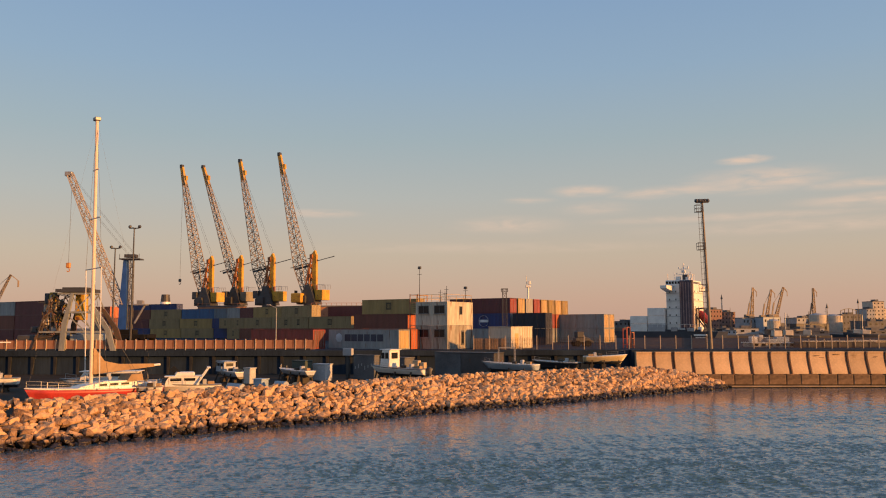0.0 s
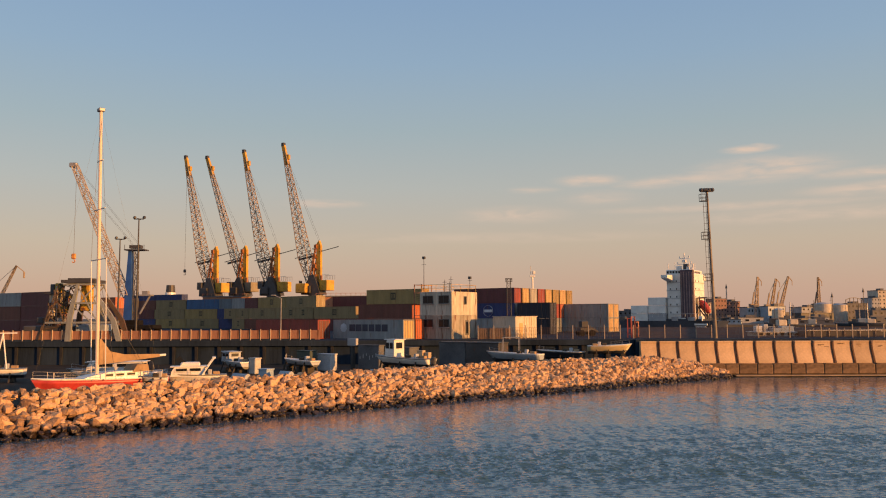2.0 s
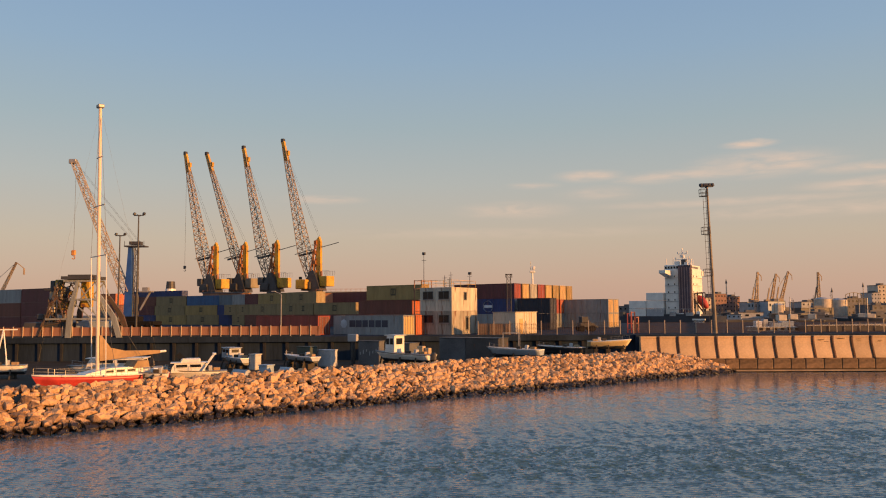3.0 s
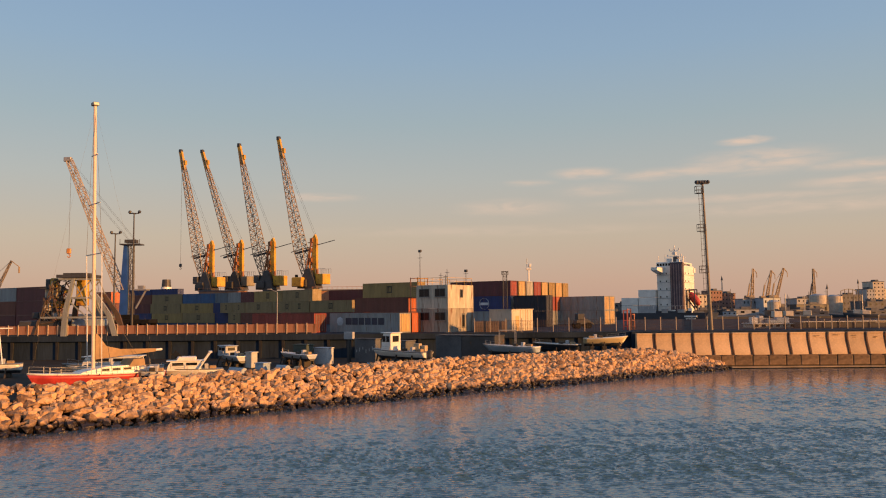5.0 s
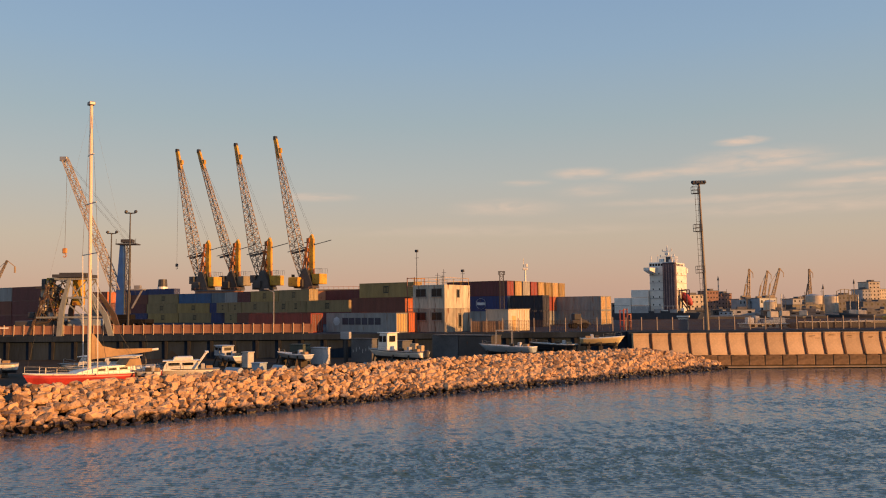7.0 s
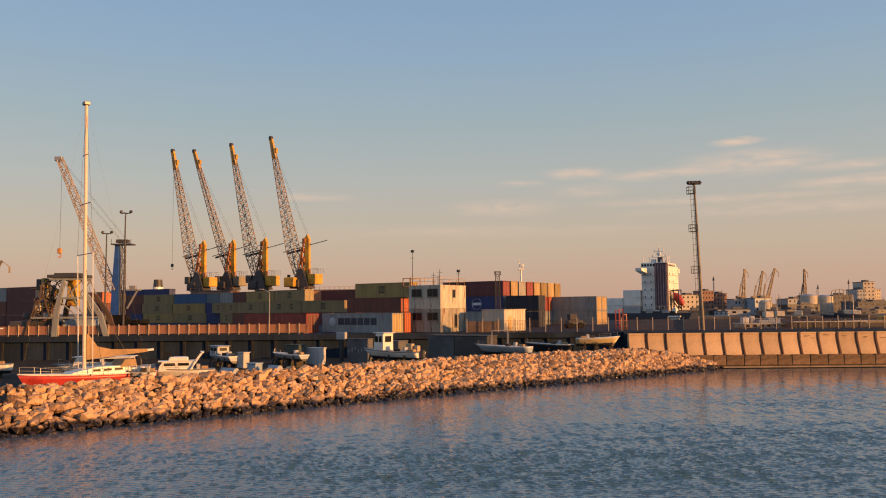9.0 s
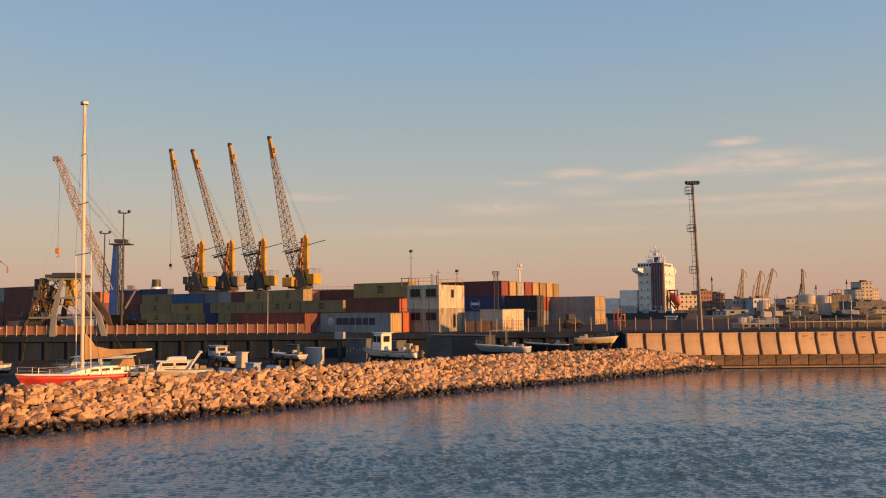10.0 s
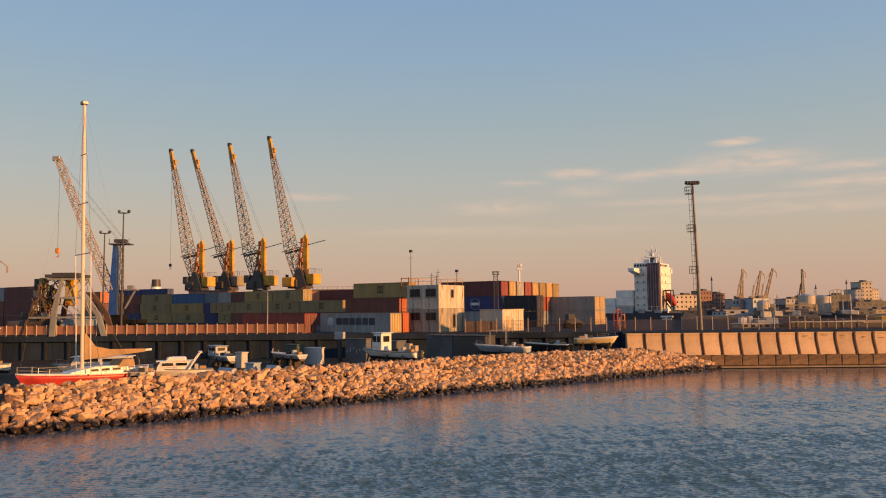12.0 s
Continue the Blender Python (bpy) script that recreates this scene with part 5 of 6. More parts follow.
def build_boats():
    motor_boat(-23.4, 71.0, 18, 5.6, 2.2, 0.85, GELCOAT, "white motor cruiser with a raked radar arch", (-2.0, 0.9, 0.72), 0.2, arch=True, z=YARD_Z - 0.15)
    motor_boat(-25.4, 66.6, 8, 2.3, 1.3, 0.55, GELCOAT, "small white dinghy on blocks", None, 0.5, name="dinghy")
    motor_boat(-30.3, 70.6, 6, 8.6, 2.6, 0.95, GELCOAT, "long white motor launch laid up behind the yacht", (-2.3, 2.5, 0.78), 0.35, name="motor_launch")
    # cabin boat and skiff wear the shade-tinted colour on hull and cabin
    motor_boat(-24.0, 86.5, -52, 5.8, 2.0, 0.75, SHADED_HULL, "small cabin boat on stands, blue-grey from painted-in shade", (-2.4, -0.2, 0.95), 0.5, cabin_mat=SHADED_HULL)
    motor_boat(-16.9, 86.0, -44, 5.8, 1.9, 0.66, SHADED_HULL, "open skiff on stands, blue-grey from painted-in shade", None, 0.7, name="skiff")
    motor_boat(-5.6, 83.5, -40, 8.2, 2.3, 0.85, GELCOAT, "white fishing boat with a wheelhouse", (-1.9, -0.5, 1.85), 0.85, name="fishing_boat", outboard=True)
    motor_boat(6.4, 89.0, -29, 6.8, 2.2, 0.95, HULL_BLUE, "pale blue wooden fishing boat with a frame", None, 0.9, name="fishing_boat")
    motor_boat(18.3, 95.0, 176, 5.2, 2.1, 0.95, surface("yellowed_hull_paint", (0.52, 0.41, 0.22), rough=0.5, dark=0.8), "open yellowish wooden boat on stands", None, 1.5, name="rowing_boat")
    motor_boat(12.6, 97.0, -25, 6.0, 2.2, 0.9, HULL_DARK, "dark tar-covered boat hull leaning on props", None, 0.8, name="boat_hull")
    b = motor_boat(-43.6, 74.0, 15, 6.0, 2.2, 0.9, GELCOAT, "white boat with an A-frame mast", (-1.5, 0.2, 0.9), 0.4, name="motor_boat")
    part("mast_frame", beam(beam(beam(bmesh.new(), (0.6, -0.8, 1.3), (1.0, 0, 4.6), 0.09), (1.6, -0.8, 1.3), (1.0, 0, 4.6), 0.09), (-0.2, 0, 4.6), (2.2, 0, 4.6), 0.1), GELCOAT, b)
    # added boxes; their cream stands in for sunlight on the stern
    for x, y, z, sx, sz in ((-3.6, 82.6, 3.2, 0.7, 0.8), (-2.9, 82.4, 3.2, 0.5, 0.6)):
        c = thing("fish_crate", pose(x, y, z, 0, 0, -29), "added cream box imitating the boat's sunlit stern", "crate", "fish crates")
        part("crate", boxes(((0, 0, sz / 2), (sx, 0.6, sz), 0, 0.04)), surface("faded_cream_plastic", (0.50, 0.38, 0.24), rough=0.6), c)
    # tenders take the same hull colour with shade mixed in
    for x, y, turn, L in ((-20.6, 75.5, -40, 2.9), (-16.9, 78.5, -42, 2.2), (-8.0, 80.5, -40, 2.6)):
        t = thing("tender", pose(x, y, YARD_Z, 0, 0, turn), "small tender upside down on gravel, dulled by painted-in shade", "boat", "upturned tenders")
        shell = hull_mesh(L, 1.2, 0.5, rake=0.16)
        for v in shell.verts:
            v.co.y, v.co.z = -v.co.y, 0.70 - v.co.z
        part("hull", shell, SHADED_HULL, t)
        part("keel", boxes(((0.1, 0, 0.71), (L * 0.7, 0.06, 0.06))), TIMBER, t)
        for k in (-0.3, 0.35):
            part("chock", boxes(((L * k, 0, 0.06), (0.16, 1.0, 0.12))), TIMBER, t)
    # canopy frame on the blue boat
    f = thing("canopy_frame", pose(6.6, 89.5, YARD_Z + 1.6), "thin white tube canopy frame over the boat", "frame")
    bm = bmesh.new()
    for sx in (-1.3, 0.5):
        for sy in (-0.8, 0.8):
            beam(bm, (sx, sy, 0), (sx, sy, 2.0), 0.06)
        beam(bm, (sx, -0.8, 2.0), (sx, 0.8, 2.0), 0.06)
    for sy in (-0.8, 0.8):
        beam(bm, (-1.3, sy, 2.0), (0.5, sy, 2.0), 0.06)
    part("tubes", bm, STEEL_GREY, f)
    # yard clutter
    QUAY_BLOCK = surface("dark_yard_concrete", (0.12, 0.125, 0.135), rough=0.85, dark=0.5, bump=0.3)
    for x, y, s, name, mat, label in (
            (-21.4, 84.6, (0.95, 0.9, 1.6), "water_tank", surface("dull_white_plastic", (0.48, 0.48, 0.46), rough=0.6), "dull white plastic water tank"), (-16.6, 88.5, (2.0, 1.2, 2.2), "storage_box", surface("dark_green_box", (0.05, 0.07, 0.06), rough=0.7), "dark green storage box behind the skiff"), (-19.1, 80, (1.2, 1.0, 0.75), "storage_box", surface("pale_blue_plastic", (0.35, 0.45, 0.55)), "pale blue plastic storage box"),
            (-14.4, 89, (1.9, 1.2, 1.8), "storage_box", surface("pale_grey_box", (0.50, 0.52, 0.55), rough=0.7), "dull grey storage box on the gravel"), (-9.7, 91, (3.0, 1.0, 2.7), "concrete_block", QUAY_BLOCK, "dark rough concrete block on the gravel"),
            (-12.0, 92.5, (0.4, 0.4, 2.55), "cabinet", surface("dark_switch_cabinet", (0.05, 0.05, 0.05), rough=0.7), "narrow dark switch cabinet with a box on top"), (-5.8, 92, (2.4, 2.0, 2.4), "concrete_block", QUAY_BLOCK, "dark rough concrete block on the gravel"),
            (0.1, 95.1, (3.6, 2.2, 2.9), "shed", QUAY_BLOCK, "low dark yard shed"), (3.6, 93.0, (4.4, 2.4, 2.9), "shed", STEEL_DARK, "low dark yard shed")):
        c = thing(name, pose(x, y, YARD_Z, 0, 0, -31), label, name.replace("_", " "))
        part("body", boxes(((0, 0, s[2] / 2), s, 0, 0.06)), mat, c)
        if name == "concrete_block":
            for k in range(6):
                part("paint_mark", boxes(((-s[0] * 0.4 + k * s[0] * 0.15, -s[1] / 2 - 0.006, s[2] * (0.5 + 0.06 * (k % 3))), (0.09, 0.012, 0.3 + 0.15 * (k % 2)))), GREY_WALL, c, "smear of faded white paint")
        if name == "cabinet":
            part("top_box", boxes(((0, 0, 3.06), (1.3, 0.45, 0.86), 0, 0.04)), GREY_WALL, c, "pale grey box")
        part("lid", boxes(((0, 0, s[2] + 0.04), (s[0] + 0.08, s[1] + 0.08, 0.1))), mat, c)


# ---- the moving ship ----
def build_ship():
    s = thing("cargo_ship", pose(81.6, 280, 0, 0, 0, -33), "dark-hulled container feeder with white superstructure leaving port", "ship")
    hull_mat = surface("dark_ship_hull", (0.03, 0.035, 0.05), rough=0.5, rust=0.15)
    white = surface("ship_white_paint", (0.72, 0.70, 0.66), rough=0.5, rust=0.1, dark=0.85)
    bm = bmesh.new()
    L, B = 110.0, 17.0
    rows = []
    for i in range(17):
        f = i / 16
        half = B / 2 * min(1.0, 0.80 + f * 1.2) * (1 if f < 0.72 else max(0.03, 1 - ((f - 0.72) / 0.28) ** 2))
        top = 5.6 + (2.5 * max(0, f - 0.75) / 0.25)
        rows.append([bm.verts.new((5.0 - (L + 5) * f + (2.5 if z < 2 and i == 0 else 0) * -1, y, z)) for y, z in ((-half * 0.75, -3), (-half, 1.0), (-half, top), (half, top), (half, 1.0), (half * 0.75, -3))])
    for a, b in zip(rows, rows[1:]):
        for k in range(6):
            bm.faces.new((a[k], a[(k + 1) % 6], b[(k + 1) % 6], b[k]))
    bm.faces.new(rows[0]), bm.faces.new(rows[-1][::-1])
    bmesh.ops.recalc_face_normals(bm, faces=bm.faces)
    part("hull", bm, hull_mat, s, "dark blue-black hull")
    part("bulwark", boxes(((-14, -B / 2 + 0.8, 5.9), (27, 0.2, 0.7)), ((-0.2, 0, 5.9), (0.2, B * 0.75, 0.7))), hull_mat, s)
    part("name_band", boxes(((-0.5, -B / 2 + 0.2, 4.4), (4.4, 0.5, 0.55), -7), ((-0.5, -B / 2 + 0.2, 3.5), (3.4, 0.5, 0.4), -7)), white, s, "plain white bars of lettering")
    house = part("superstructure", boxes(((-7.8, 0, 14.0), (9.2, 13.0, 16.0), 0, 0.15)), white, s, "white accommodation block")
    part("funnel_casing", boxes(((-5.2, -6.7, 14.4), (4.4, 1.6, 17.4), 0, 0.1)), surface("dull_violet_brown_paint", (0.09, 0.06, 0.075), rough=0.6), s, "dark funnel casing with pale stripes")
    for k in range(5):
        part("stripe", boxes(((-7.0 + k * 0.9, -7.54, 14.2), (0.2, 0.06, 16.4))), surface("dusty_pink_paint", (0.34, 0.22, 0.20), rough=0.6), s)
    bridge = part("bridge", boxes(((-8.4, 0.8, 22.0), (8.4, 14.0, 2.6), 0, 0.15)), white, s)
    for k in range(8):
        part("window", boxes(((-4.18, -5.0 + k * 1.45, 22.4), (0.06, 1.0, 0.9))), glass_dark(), bridge)
    for k in range(5):
        part("window", boxes(((-12.0 + k * 1.0, -6.23, 22.4), (0.7, 0.06, 0.9))), glass_dark(), bridge)
    for lv in range(5):
        for k in range(2):
            for xx, yy, sx, sy in ((-3.18, -4.0 + k * 4, 0.06, 0.7), (-11.2 + k * 2.2, -6.53, 0.35, 0.06)):
                part("window", boxes(((xx, yy, 8.5 + lv * 2.7), (sx, sy, 0.55))), glass_dark(), house)
    wing = bmesh.new()
    for y0, y1, z0 in ((-6.4, -12.6, 19.3), (7.2, 11.6, 20.4)):
        # swept wing, thick at the house and thin at its end, with a solid parapet
        a = [wing.verts.new((x, y0, z)) for x, z in ((-12.6, z0), (-9.6, z0), (-9.6, z0 + 2.0), (-12.6, z0 + 2.0))]
        b = [wing.verts.new((x, y1, z)) for x, z in ((-12.4, z0 + 1.0), (-10.2, z0 + 1.0), (-10.2, z0 + 2.0), (-12.4, z0 + 2.0))]
        wing.faces.new(a), wing.faces.new(b[::-1])
        for k in range(4):
            wing.faces.new((a[k], a[(k + 1) % 4], b[(k + 1) % 4], b[k]))
    bmesh.ops.recalc_face_normals(wing, faces=wing.faces)
    box(wing, (-3.6, 6.6, 20.6), (1.4, 1.6, 1.6))
    part("bridge_wing", wing, white, s)
    for lv in range(5):
        part("deck_edge", boxes(((-7.8, -6.6, 8.0 + lv * 2.7), (9.4, 0.24, 0.14)), ((-3.12, 0, 8.0 + lv * 2.7), (0.24, 13.2, 0.14))), GREY_WALL, house)
    bm = bmesh.new()
    tube(bm, (-8.0, 0, 23.2), (-8.0, 0, 29.5), 0.3, 0.15)
    for z, w in ((25.5, 2.4), (27.5, 1.6)):
        box(bm, (-8.0, 0, z), (w * 2, 0.25, 0.2))
        box(bm, (-8.0 + w, 0, z + 0.5), (0.3, 0.3, 0.9))
        box(bm, (-8.0 - w, 0, z + 0.4), (0.3, 0.3, 0.7))
    box(bm, (-8.0, 0, 26.6), (1.2, 1.2, 0.9))
    for x, y, h, r in ((-5.0, 0, 2.4, 0.25), (-12.0, -5.5, 2.4, 0.15), (-11.6, 4, 2.8, 0.1), (-9.6, -5.6, 2.8, 0.1), (-6.0, 5.6, 2.8, 0.1), (-4.8, -5.0, 2.8, 0.1)):
        part("aerial", tube(bmesh.new(), (x, y, 23.2), (x, y, 23.2 + h), r, n=6), white, s)
    for x, y, z, sx, sz in ((-9.0, -3, 24.0, 1.6, 1.4), (-10.5, 2, 23.8, 1.2, 1.0), (-7.0, 4, 23.9, 1.4, 1.2), (-5.4, -4.5, 23.8, 1.0, 0.9)):
        part("roof_box", boxes(((x, y, z), (sx, 1.2, sz), 0, 0.06)), white, s)
    beam(bm, (-8.0, 0, 29.0), (-4.8, -5.0, 23.4), 0.09)
    beam(bm, (-8.0, 0, 29.0), (-11.6, 4, 23.4), 0.09)
    part("radar_mast", bm, white, s)
    part("exhaust", boxes(((-6.5, -3, 24.2), (1.8, 1.6, 2.2), 0, 0.2)), STEEL_DARK, s)
    life = bmesh.new()
    bmesh.ops.create_uvsphere(life, u_segments=14, v_segments=8, radius=1, matrix=Matrix.Translation((-0.6, -2.6, 10.4)) @ Matrix.Rotation(radians(-35), 4, "Y") @ Matrix.Diagonal((1.3, 1.3, 2.8, 1)))
    boat = part("lifeboat", life, surface("lifeboat_red", (0.42, 0.04, 0.03), rough=0.5), s, "red free-fall lifeboat")
    bm = bmesh.new()
    for yy in (-4.2, -1.0):
        beam(bm, (-0.2, yy, 7.0), (-2.6, yy, 10.5), 0.4)
        beam(bm, (-2.8, yy, 5.6), (-2.8, yy, 13.4), 0.4)
        beam(bm, (-2.8, yy, 13.4), (-0.2, yy, 13.6), 0.35)
        beam(bm, (-0.2, yy, 13.6), (-0.2, yy, 5.6), 0.3)
    part("launch_frame", bm, STEEL_DARK, s)
    for k, (sx, sz) in enumerate(((2.2, 1.4), (1.6, 1.0), (2.6, 1.2), (1.4, 1.6))):
        part("deck_gear", boxes(((-9.5 + k * 2.9, -7.7 + 0.4 * (k % 2), 5.6 + sz / 2), (sx, 0.8, sz), 0, 0.1)), white if k % 2 else STEEL_GREY, s)
    bm = bmesh.new()
    for k in range(14):
        beam(bm, (-k * 1.9, -8.2, 7.0), (-k * 1.9, -8.2, 8.0), 0.08)
    beam(bm, (0, -8.2, 8.0), (-25, -8.2, 8.0), 0.08)
    part("railing", bm, white, s)
    # white deck containers ahead of the house
    for k in range(2):
        for lv in range(3 - (k > 0)):
            for j in range(2):
                part("deck_container", boxes(((-15.7 - 6.3 * k, -6.8 + 2.6 * j, 6.9 + lv * 2.75), (6.1, 2.44, 2.65), 0, 0.05)), white if (k + lv + j) % 3 else GREY_WALL, s)
    part("hatch", boxes(((-65, 0, 6.4), (66, 13, 1.6), 0, 0.1)), hull_mat, s)
    return s


# ---- the far shore ----
def block_building(x, y, w, d, top, mat, label, floors=0, cols=0, turn=14.0, roof=True, z=2.6):
    b = thing("town_building", pose(x, y, z, 0, 0, turn), label, "building", "far town buildings")
    h = top - z
    part("wall", boxes(((0, 0, h / 2), (w, d, h))), mat, b)
    part("roof", boxes(((0, 0, h + 0.2), (w + 0.5, d + 0.5, 0.4)), ((w * 0.15, 0, h + 1.0), (w * 0.3, d * 0.4, 1.6))), ROOFING, b)
    win = None
    for f in range(floors):
        for c in range(cols):
            zz = h * (f + 0.55) / floors
            for side in (0, 1):
                m = pose(-w / 2 + w * (c + 0.5) / cols, -d / 2, zz) if side == 0 else pose(w / 2, -d / 2 + d * (c + 0.5) / cols, zz, 0, 0, 90)
                if win is None:
                    win = part("window", boxes(((0, 0, 0), (w / cols * 0.34, 0.12, h / floors * 0.36))), glass_dark(), b)
                    win.matrix_basis = m
                else:
                    again(win, m)
    return b


TAN_CRANE = surface("tan_crane_paint", (0.42, 0.31, 0.19), rough=0.6)


def far_crane(x, y, lean, h, z=2.6, colour=TAN_CRANE, r=0.28):
    c = thing("dockside_crane", pose(x, y, z), "distant weathered dockside crane", "crane", "far dock cranes")
    bm = bmesh.new()
    for sx in (-3, 3):
        for sy in (-3, 3):
            beam(bm, (sx, sy, 0), (sx * 0.5, sy * 0.5, h * 0.28), 0.9)
    part("portal", bm, STEEL_GREY, c)
    part("house", boxes(((-1.0, 0, h * 0.34), (6.5, 4, h * 0.12), 0, 0.2)), colour, c)
    bm = bmesh.new()
    lattice(bm, (1, 0, h * 0.36), (lean, 0, h), r * 7, r * 3.5, 9, r)
    beam(bm, (lean, 0, h), (lean + 2.6, 0, h * 0.9), r * 1.8)
    beam(bm, (lean + 2.6, 0, h * 0.9), (lean + 2.6, 0, h * 0.8), 0.4)
    part("boom", bm, TAN_CRANE, c)
    bm = bmesh.new()
    beam(bm, (-2, 0, h * 0.4), (-0.4, 0, h * 0.66), 0.9)
    beam(bm, (-0.4, 0, h * 0.66), (lean, 0, h), r)
    part("back_stay", bm, colour, c)


def build_far_shore():
    block_building(196, 600, 10, 12, 19.5, BRICK_WALL, "brown town block with small windows", 5, 4)
    block_building(207, 604, 12, 10, 17.5, BRICK_WALL, "red-brown town block with small windows", 5, 4)
    block_building(178, 590, 18, 12, 16.5, CREAM_WALL, "cream town block in low sun", 4, 5)
    block_building(217, 585, 14, 10, 13.0, GREY_WALL, "grey harbour warehouse on the quay", 2, 5)
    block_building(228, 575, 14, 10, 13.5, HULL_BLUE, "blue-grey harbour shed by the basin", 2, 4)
    block_building(262, 600, 16, 14, 13.0, GREY_WALL, "grey industrial building near the docks", 3, 4)
    block_building(276, 620, 12, 14, 13.5, BRICK_WALL, "brown industrial building near the docks", 3, 4)
    silo = block_building(299, 606, 17, 14, 15.6, ROOFING, "dull grey silo house with a roof frame", 3, 5)
    frame_bm = bmesh.new()
    for x, h in ((-7, 3.0), (-3.5, 4.2), (0, 4.6), (3.5, 4.2), (7, 3.0)):
        beam(frame_bm, (x, -4, 13.0), (x, -4, 13.0 + h), 0.4)
    for (x0, h0), (x1, h1) in zip(((-7, 3.0), (-3.5, 4.2), (0, 4.6), (3.5, 4.2)), ((-3.5, 4.2), (0, 4.6), (3.5, 4.2), (7, 3.0))):
        beam(frame_bm, (x0, -4, 13.0 + h0), (x1, -4, 13.0 + h1), 0.4)
    part("roof_frame", frame_bm, STEEL_DARK, silo)
    block_building(300, 575, 20, 12, 10.4, CREAM_WALL, "long pale dock store", 2, 6)
    block_building(300, 560, 34, 16, 10.0, ROOFING, "wide dull grey-brown warehouse", 2, 7)
    block_building(329, 622, 9, 14, 25.8, CREAM_WALL, "tall pale apartment block with rows of windows", 8, 3, 4)
    block_building(321.5, 620, 7, 14, 20.0, GREY_WALL, "pale grey apartment wing with rows of windows", 6, 3, 4)
    block_building(343, 640, 11, 12, 20.5, CREAM_WALL, "pale apartment block with rows of windows", 7, 5)
    block_building(250, 560, 26, 10, 8.5, STEEL_DARK, "low dark grey dockside shed by the water", 1, 6)
    block_building(340, 540, 30, 12, 9.0, BRICK_WALL, "low brown dockside shed", 1, 6)
    rng = random.Random(9)
    for k in range(46):
        x = 120 + k * 7.2 + rng.uniform(-4, 4)
        mat = rng.choice((CREAM_WALL, GREY_WALL, BRICK_WALL, GREY_WALL, ROOFING))
        block_building(x * 1.15, 720 + rng.uniform(-40, 60), rng.uniform(8, 22), 10, rng.uniform(7, 14), mat, "low town house on the far shore", 2, 4, rng.uniform(-30, 35))
    for k in range(26):
        x = 150 + k * 8.5 + rng.uniform(-3, 3)
        mat = rng.choice((STEEL_DARK, ROOFING, HULL_DARK, HULL_BLUE, GREY_WALL, STEEL_DARK))
        block_building(x, 470 + rng.uniform(-25, 40), rng.uniform(6, 20), 8, rng.uniform(4.2, 6.6), mat, "low dark dockside shed", 1, 3, rng.uniform(-25, 35))
    far_crane(221.5, 590, 2.5, 33)
    far_crane(236.5, 600, 5, 32)
    far_crane(237.5, 585, 7, 33)
    far_crane(272, 600, 1.0, 33, colour=STEEL_DARK)
    for x, y, h in ((204, 600, 26), (296, 580, 22), (264, 560, 18), (345, 600, 22)):
        m = thing("thin_mast", pose(x, y, 2.6), "thin distant light mast", "mast")
        part("pole", tube(bmesh.new(), (0, 0, 0), (0, 0, h), 0.9 if x == 204 else 0.35, 0.35 if x == 204 else 0.2, 8), CREAM_WALL if x == 204 else STEEL_DARK, m)
        part("cap", tube(bmesh.new(), (0, 0, h - 1), (0, 0, h + 2.5), 0.9, 0.05, 8), STEEL_DARK, m)
    for k in range(34):
        m = thing("thin_mast", pose(150 + k * 6.2 + rng.uniform(-3, 3), 480 + rng.uniform(0, 130), 2.6), "thin distant pole on the docks", "mast", "far dock poles")
        h = rng.uniform(7, 17)
        part("pole", tube(bmesh.new(), (0, 0, 0), (0, 0, h), 0.22, 0.12, 5), STEEL_DARK, m)
        part("crossbar", boxes(((0, 0, h * 0.85), (rng.uniform(0.8, 2.4), 0.15, 0.15))), STEEL_DARK, m)
    for x, y, r, h in ((264, 575, 6.0, 12.5), (283, 590, 5.5, 12.0), (210, 520, 4.0, 8.0)):
        m = thing("storage_tank", pose(x, y, 2.6), "pale round storage tank near the docks", "tank")
        part("shell", tube(bmesh.new(), (0, 0, 0), (0, 0, h), r, n=24), CREAM_WALL, m)
        part("roof", tube(bmesh.new(), (0, 0, h), (0, 0, h + 1.2), r, r * 0.3, 24), GREY_WALL, m)
    for k in range(9):
        x, y = 95 + k * 17 + rng.uniform(-4, 4), 330 + rng.uniform(-20, 60)
        m = thing("work_boat", pose(x, y, 0, 0, 0, rng.uniform(-30, 30)), "dark moored work boat in the basin", "boat", "moored work boats")
        part("hull", hull_mesh(rng.uniform(14, 22), 5.0, rng.uniform(2.6, 4.2)), rng.choice((HULL_DARK, HULL_BLUE, HULL_DARK)), m)
        part("wheelhouse", boxes(((2.0, 0, 4.4), (3.4, 2.8, 2.4), 0, 0.2)), CREAM_WALL, m)
        part("mast", tube(bmesh.new(), (1.0, 0, 5), (1.0, 0, rng.uniform(9, 13)), 0.15, n=6), STEEL_GREY, m)
    # sheds on the near side of the basin, behind the mesh fence
    a = thing("harbour_office", pose(45.7, 115, QUAY_Z), "low cream harbour office with roof boxes", "building")
    part("wall", boxes(((0, 0, 0.25), (6.2, 4, 0.6))), CREAM_WALL, a)
    part("roof", boxes(((0, 0, 0.58), (6.5, 4.3, 0.1))), GELCOAT, a)
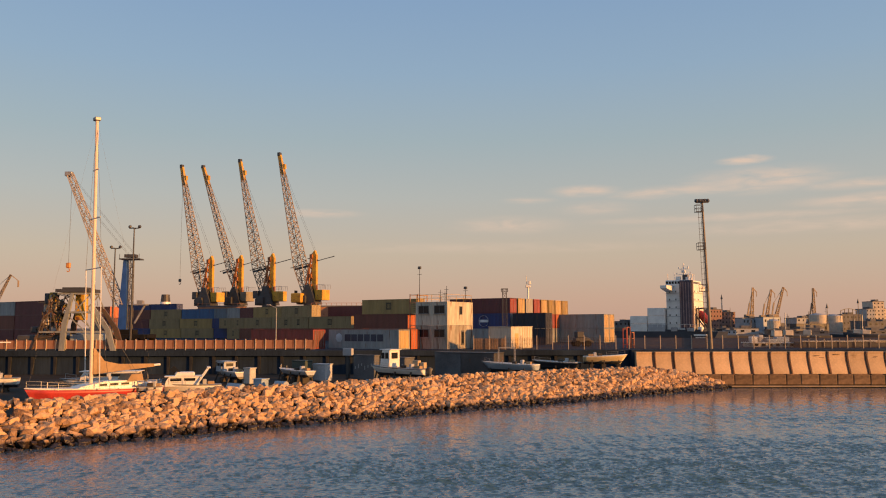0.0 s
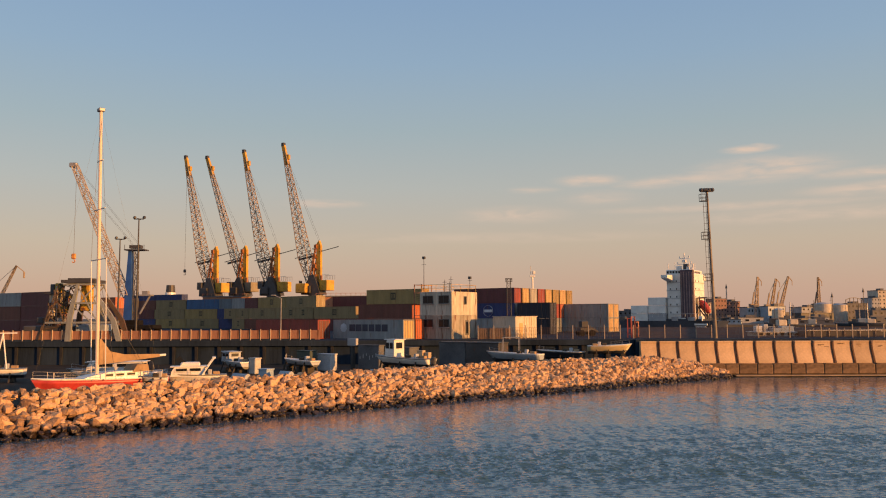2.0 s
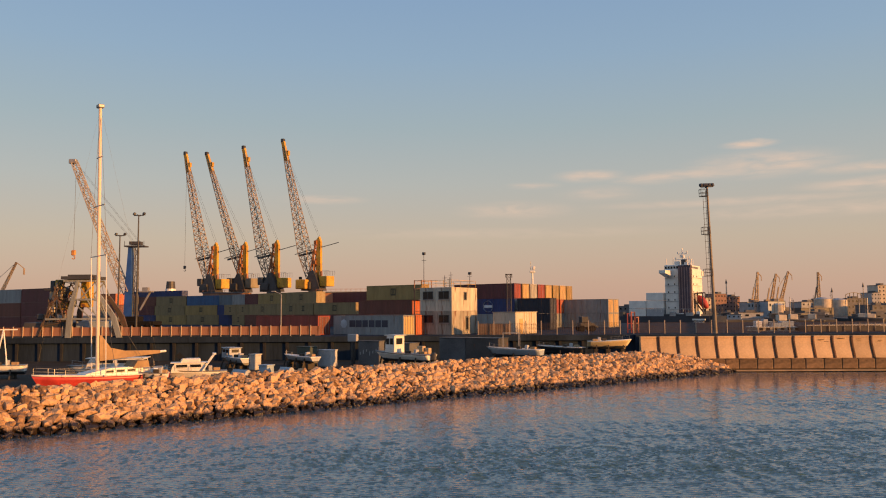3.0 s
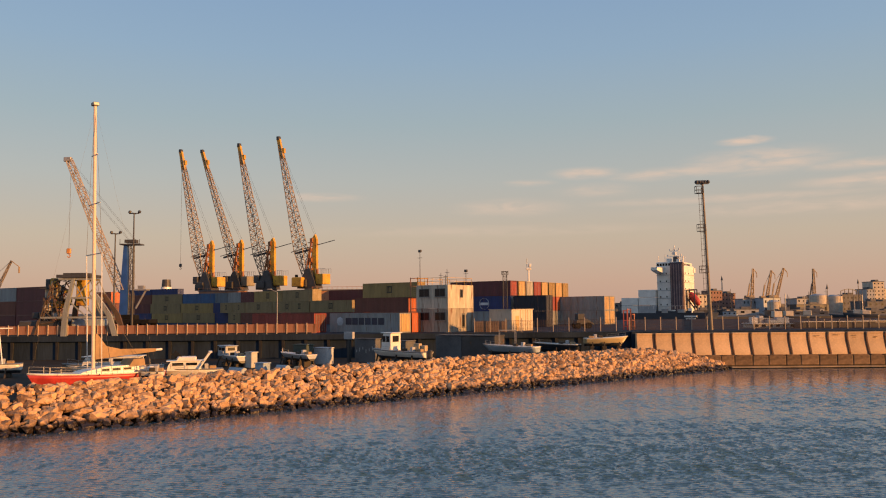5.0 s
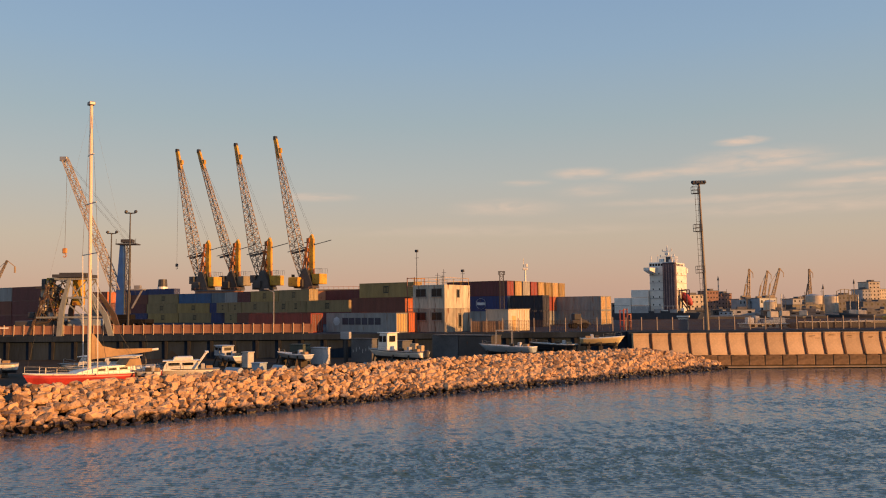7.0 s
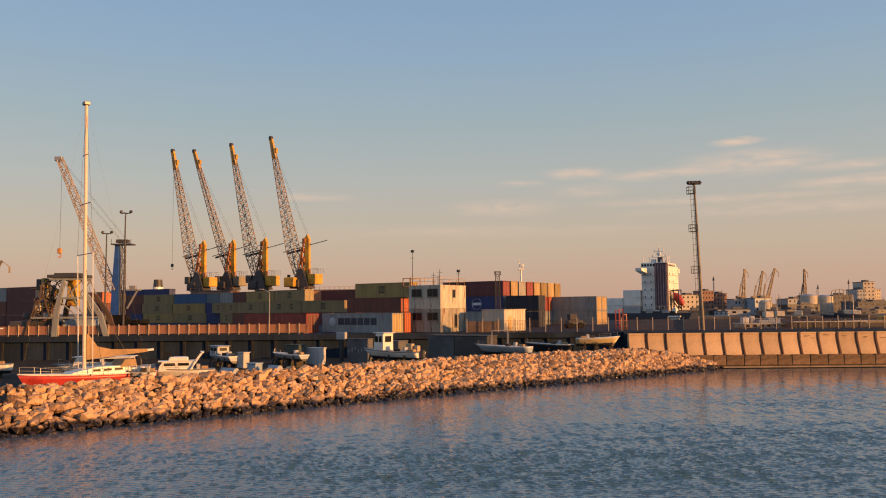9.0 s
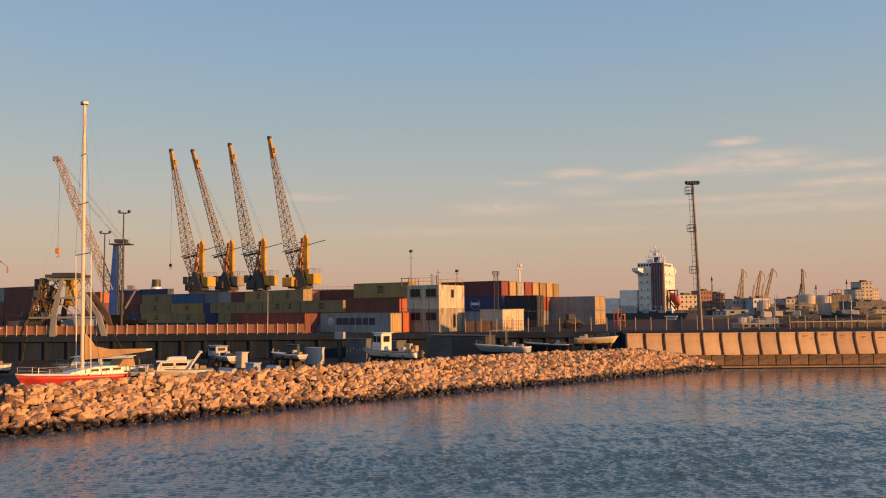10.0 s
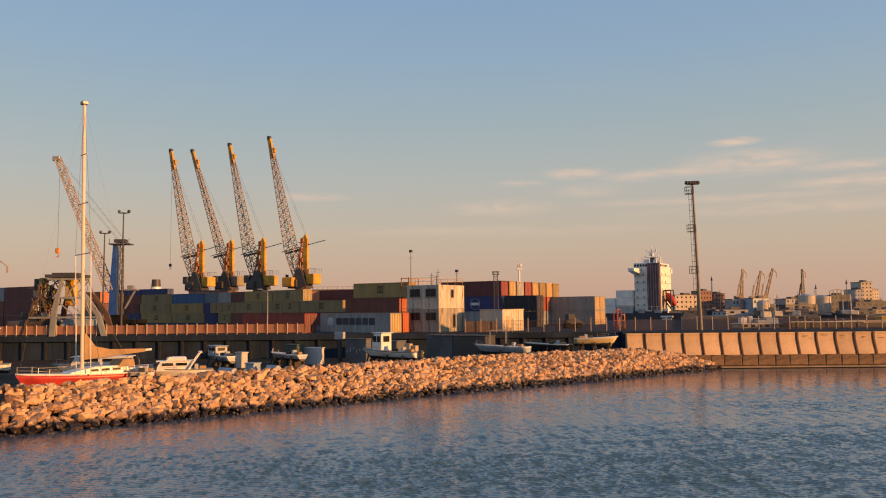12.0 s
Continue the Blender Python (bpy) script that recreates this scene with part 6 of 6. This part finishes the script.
    for k, (x, w, h) in enumerate(((-2.3, 0.9, 0.8), (-1.2, 0.6, 1.05), (0.2, 1.3, 0.5), (1.9, 1.8, 0.75))):
        part("roof_box", boxes(((x, 0.4 * (k % 2), 0.63 + h / 2), (w, 1.2, h), 0, 0.05)), (GELCOAT, GREY_WALL, HULL_BLUE, HULL_BLUE)[k], a)
    for k in range(6):
        part("window", boxes(((-2.6 + k * 1.0, -2.02, 0.3), (0.5, 0.06, 0.34))), glass_dark(), a)
    b = thing("long_shed", pose(53.3, 112, QUAY_Z), "long dark shed with a white roof edge", "building")
    part("wall", boxes(((0, 0, 0.4), (10.0, 4, 0.8))), STEEL_DARK, b)
    part("roof_edge", boxes(((0, -2.06, 0.86), (10.2, 0.15, 0.12))), GELCOAT, b)
    for k in range(5):
        part("post", boxes(((-4.2 + k * 2.1, -2.1, 0.6), (0.1, 0.1, 1.2))), surface("pale_fence_post", (0.42, 0.35, 0.28), rough=0.7), b)
    e = thing("store_house", pose(68.5, 116, QUAY_Z), "long low cream store house with dark gates", "building")
    part("wall", boxes(((0, 0, 0.4), (19.5, 4, 0.85))), CREAM_WALL, e)
    part("roof", boxes(((0, 0, 0.86), (19.8, 4.3, 0.08))), CREAM_WALL, e)
    for x, w in ((-6.6, 3.4), (-1.0, 1.2), (4.0, 2.8)):
        part("gate", boxes(((x, -2.02, 0.3), (w, 0.06, 0.6))), STEEL_DARK, e)
    c = thing("truck", pose(67.0, 121, QUAY_Z), "yellow and cream truck parked on the quay", "truck")
    part("cargo_box", boxes(((2.4, 0, 0.75), (3.4, 2.4, 1.1), 0, 0.08)), CREAM_WALL, c)
    part("cab", boxes(((0, 0, 0.85), (1.3, 2.3, 1.2), 0, 0.12)), CRANE_YELLOW, c)
    for x in (-0.1, 2.0, 3.4):
        for y in (-1.0, 1.0):
            part("wheel", tube(bmesh.new(), (x, y - 0.15, 0.42), (x, y + 0.15, 0.42), 0.42, n=12), RUBBER, c)
    d = thing("funnel", pose(-108.6, 300, 0) @ Matrix.Scale(1.17, 4), "white ship funnel with a dark top", "ship funnel")
    part("casing", tube(bmesh.new(), (0, 0, -1), (0, 0, 14.5), 2.4, 1.6, 14), GELCOAT, d)
    part("top", tube(bmesh.new(), (0, 0, 14.5), (0, 0, 16.9), 1.5, 1.3, 14), STEEL_DARK, d)
    far_crane(-150, 255, 7, 20, QUAY_Z, STEEL_GREY, 0.12)


build_ground()
water = build_water()
build_quay_edge()
build_mesh_fence()
build_containers()
build_cabins()
build_hoarding()
transit_shed(-33.6, -20.8, 191.5, 12.9)
transit_shed(-69.0, -56.5, 216.6, 13.6)
for cx, cy, cs, ct, cb in ((-35.4, 200, 1.0, -22, None), (-47.9, 208, 1.0, -22, None), (-68.4, 222, 1.03, -22, None), (-62.2, 230, 1.07, -24, surface("faded_olive_paint", (0.24, 0.21, 0.15), rough=0.6))):
    harbour_crane(cx, cy, cs, ct, cb, *((12.6, 1.9, None, 0.9) if cy == 230 else (9.9, 2.6, CRANE_YELLOW) if cy == 200 else ()))
build_blue_crane()
build_gantry()
build_masts()
build_yacht()
build_boats()
ship = build_ship()
build_far_shore()
build_parapet()
build_breakwater()


# ---- what moves ----
def motions():
    walk(water, [(0.0, pose(0, 0, 0)), (6.0, pose(-1.6, -2.2, 0)), (12.0, pose(-3.2, -4.4, 0))])
    start, end = Vector((88.77, 275.35, 0)), Vector((82.0, 279.75, 0))
    walk(ship, [(t, pose(*start.lerp(end, t / 12), 0, 0, -33)) for t in (0.0, 3.0, 6.0, 9.0, 12.0)])


motions()
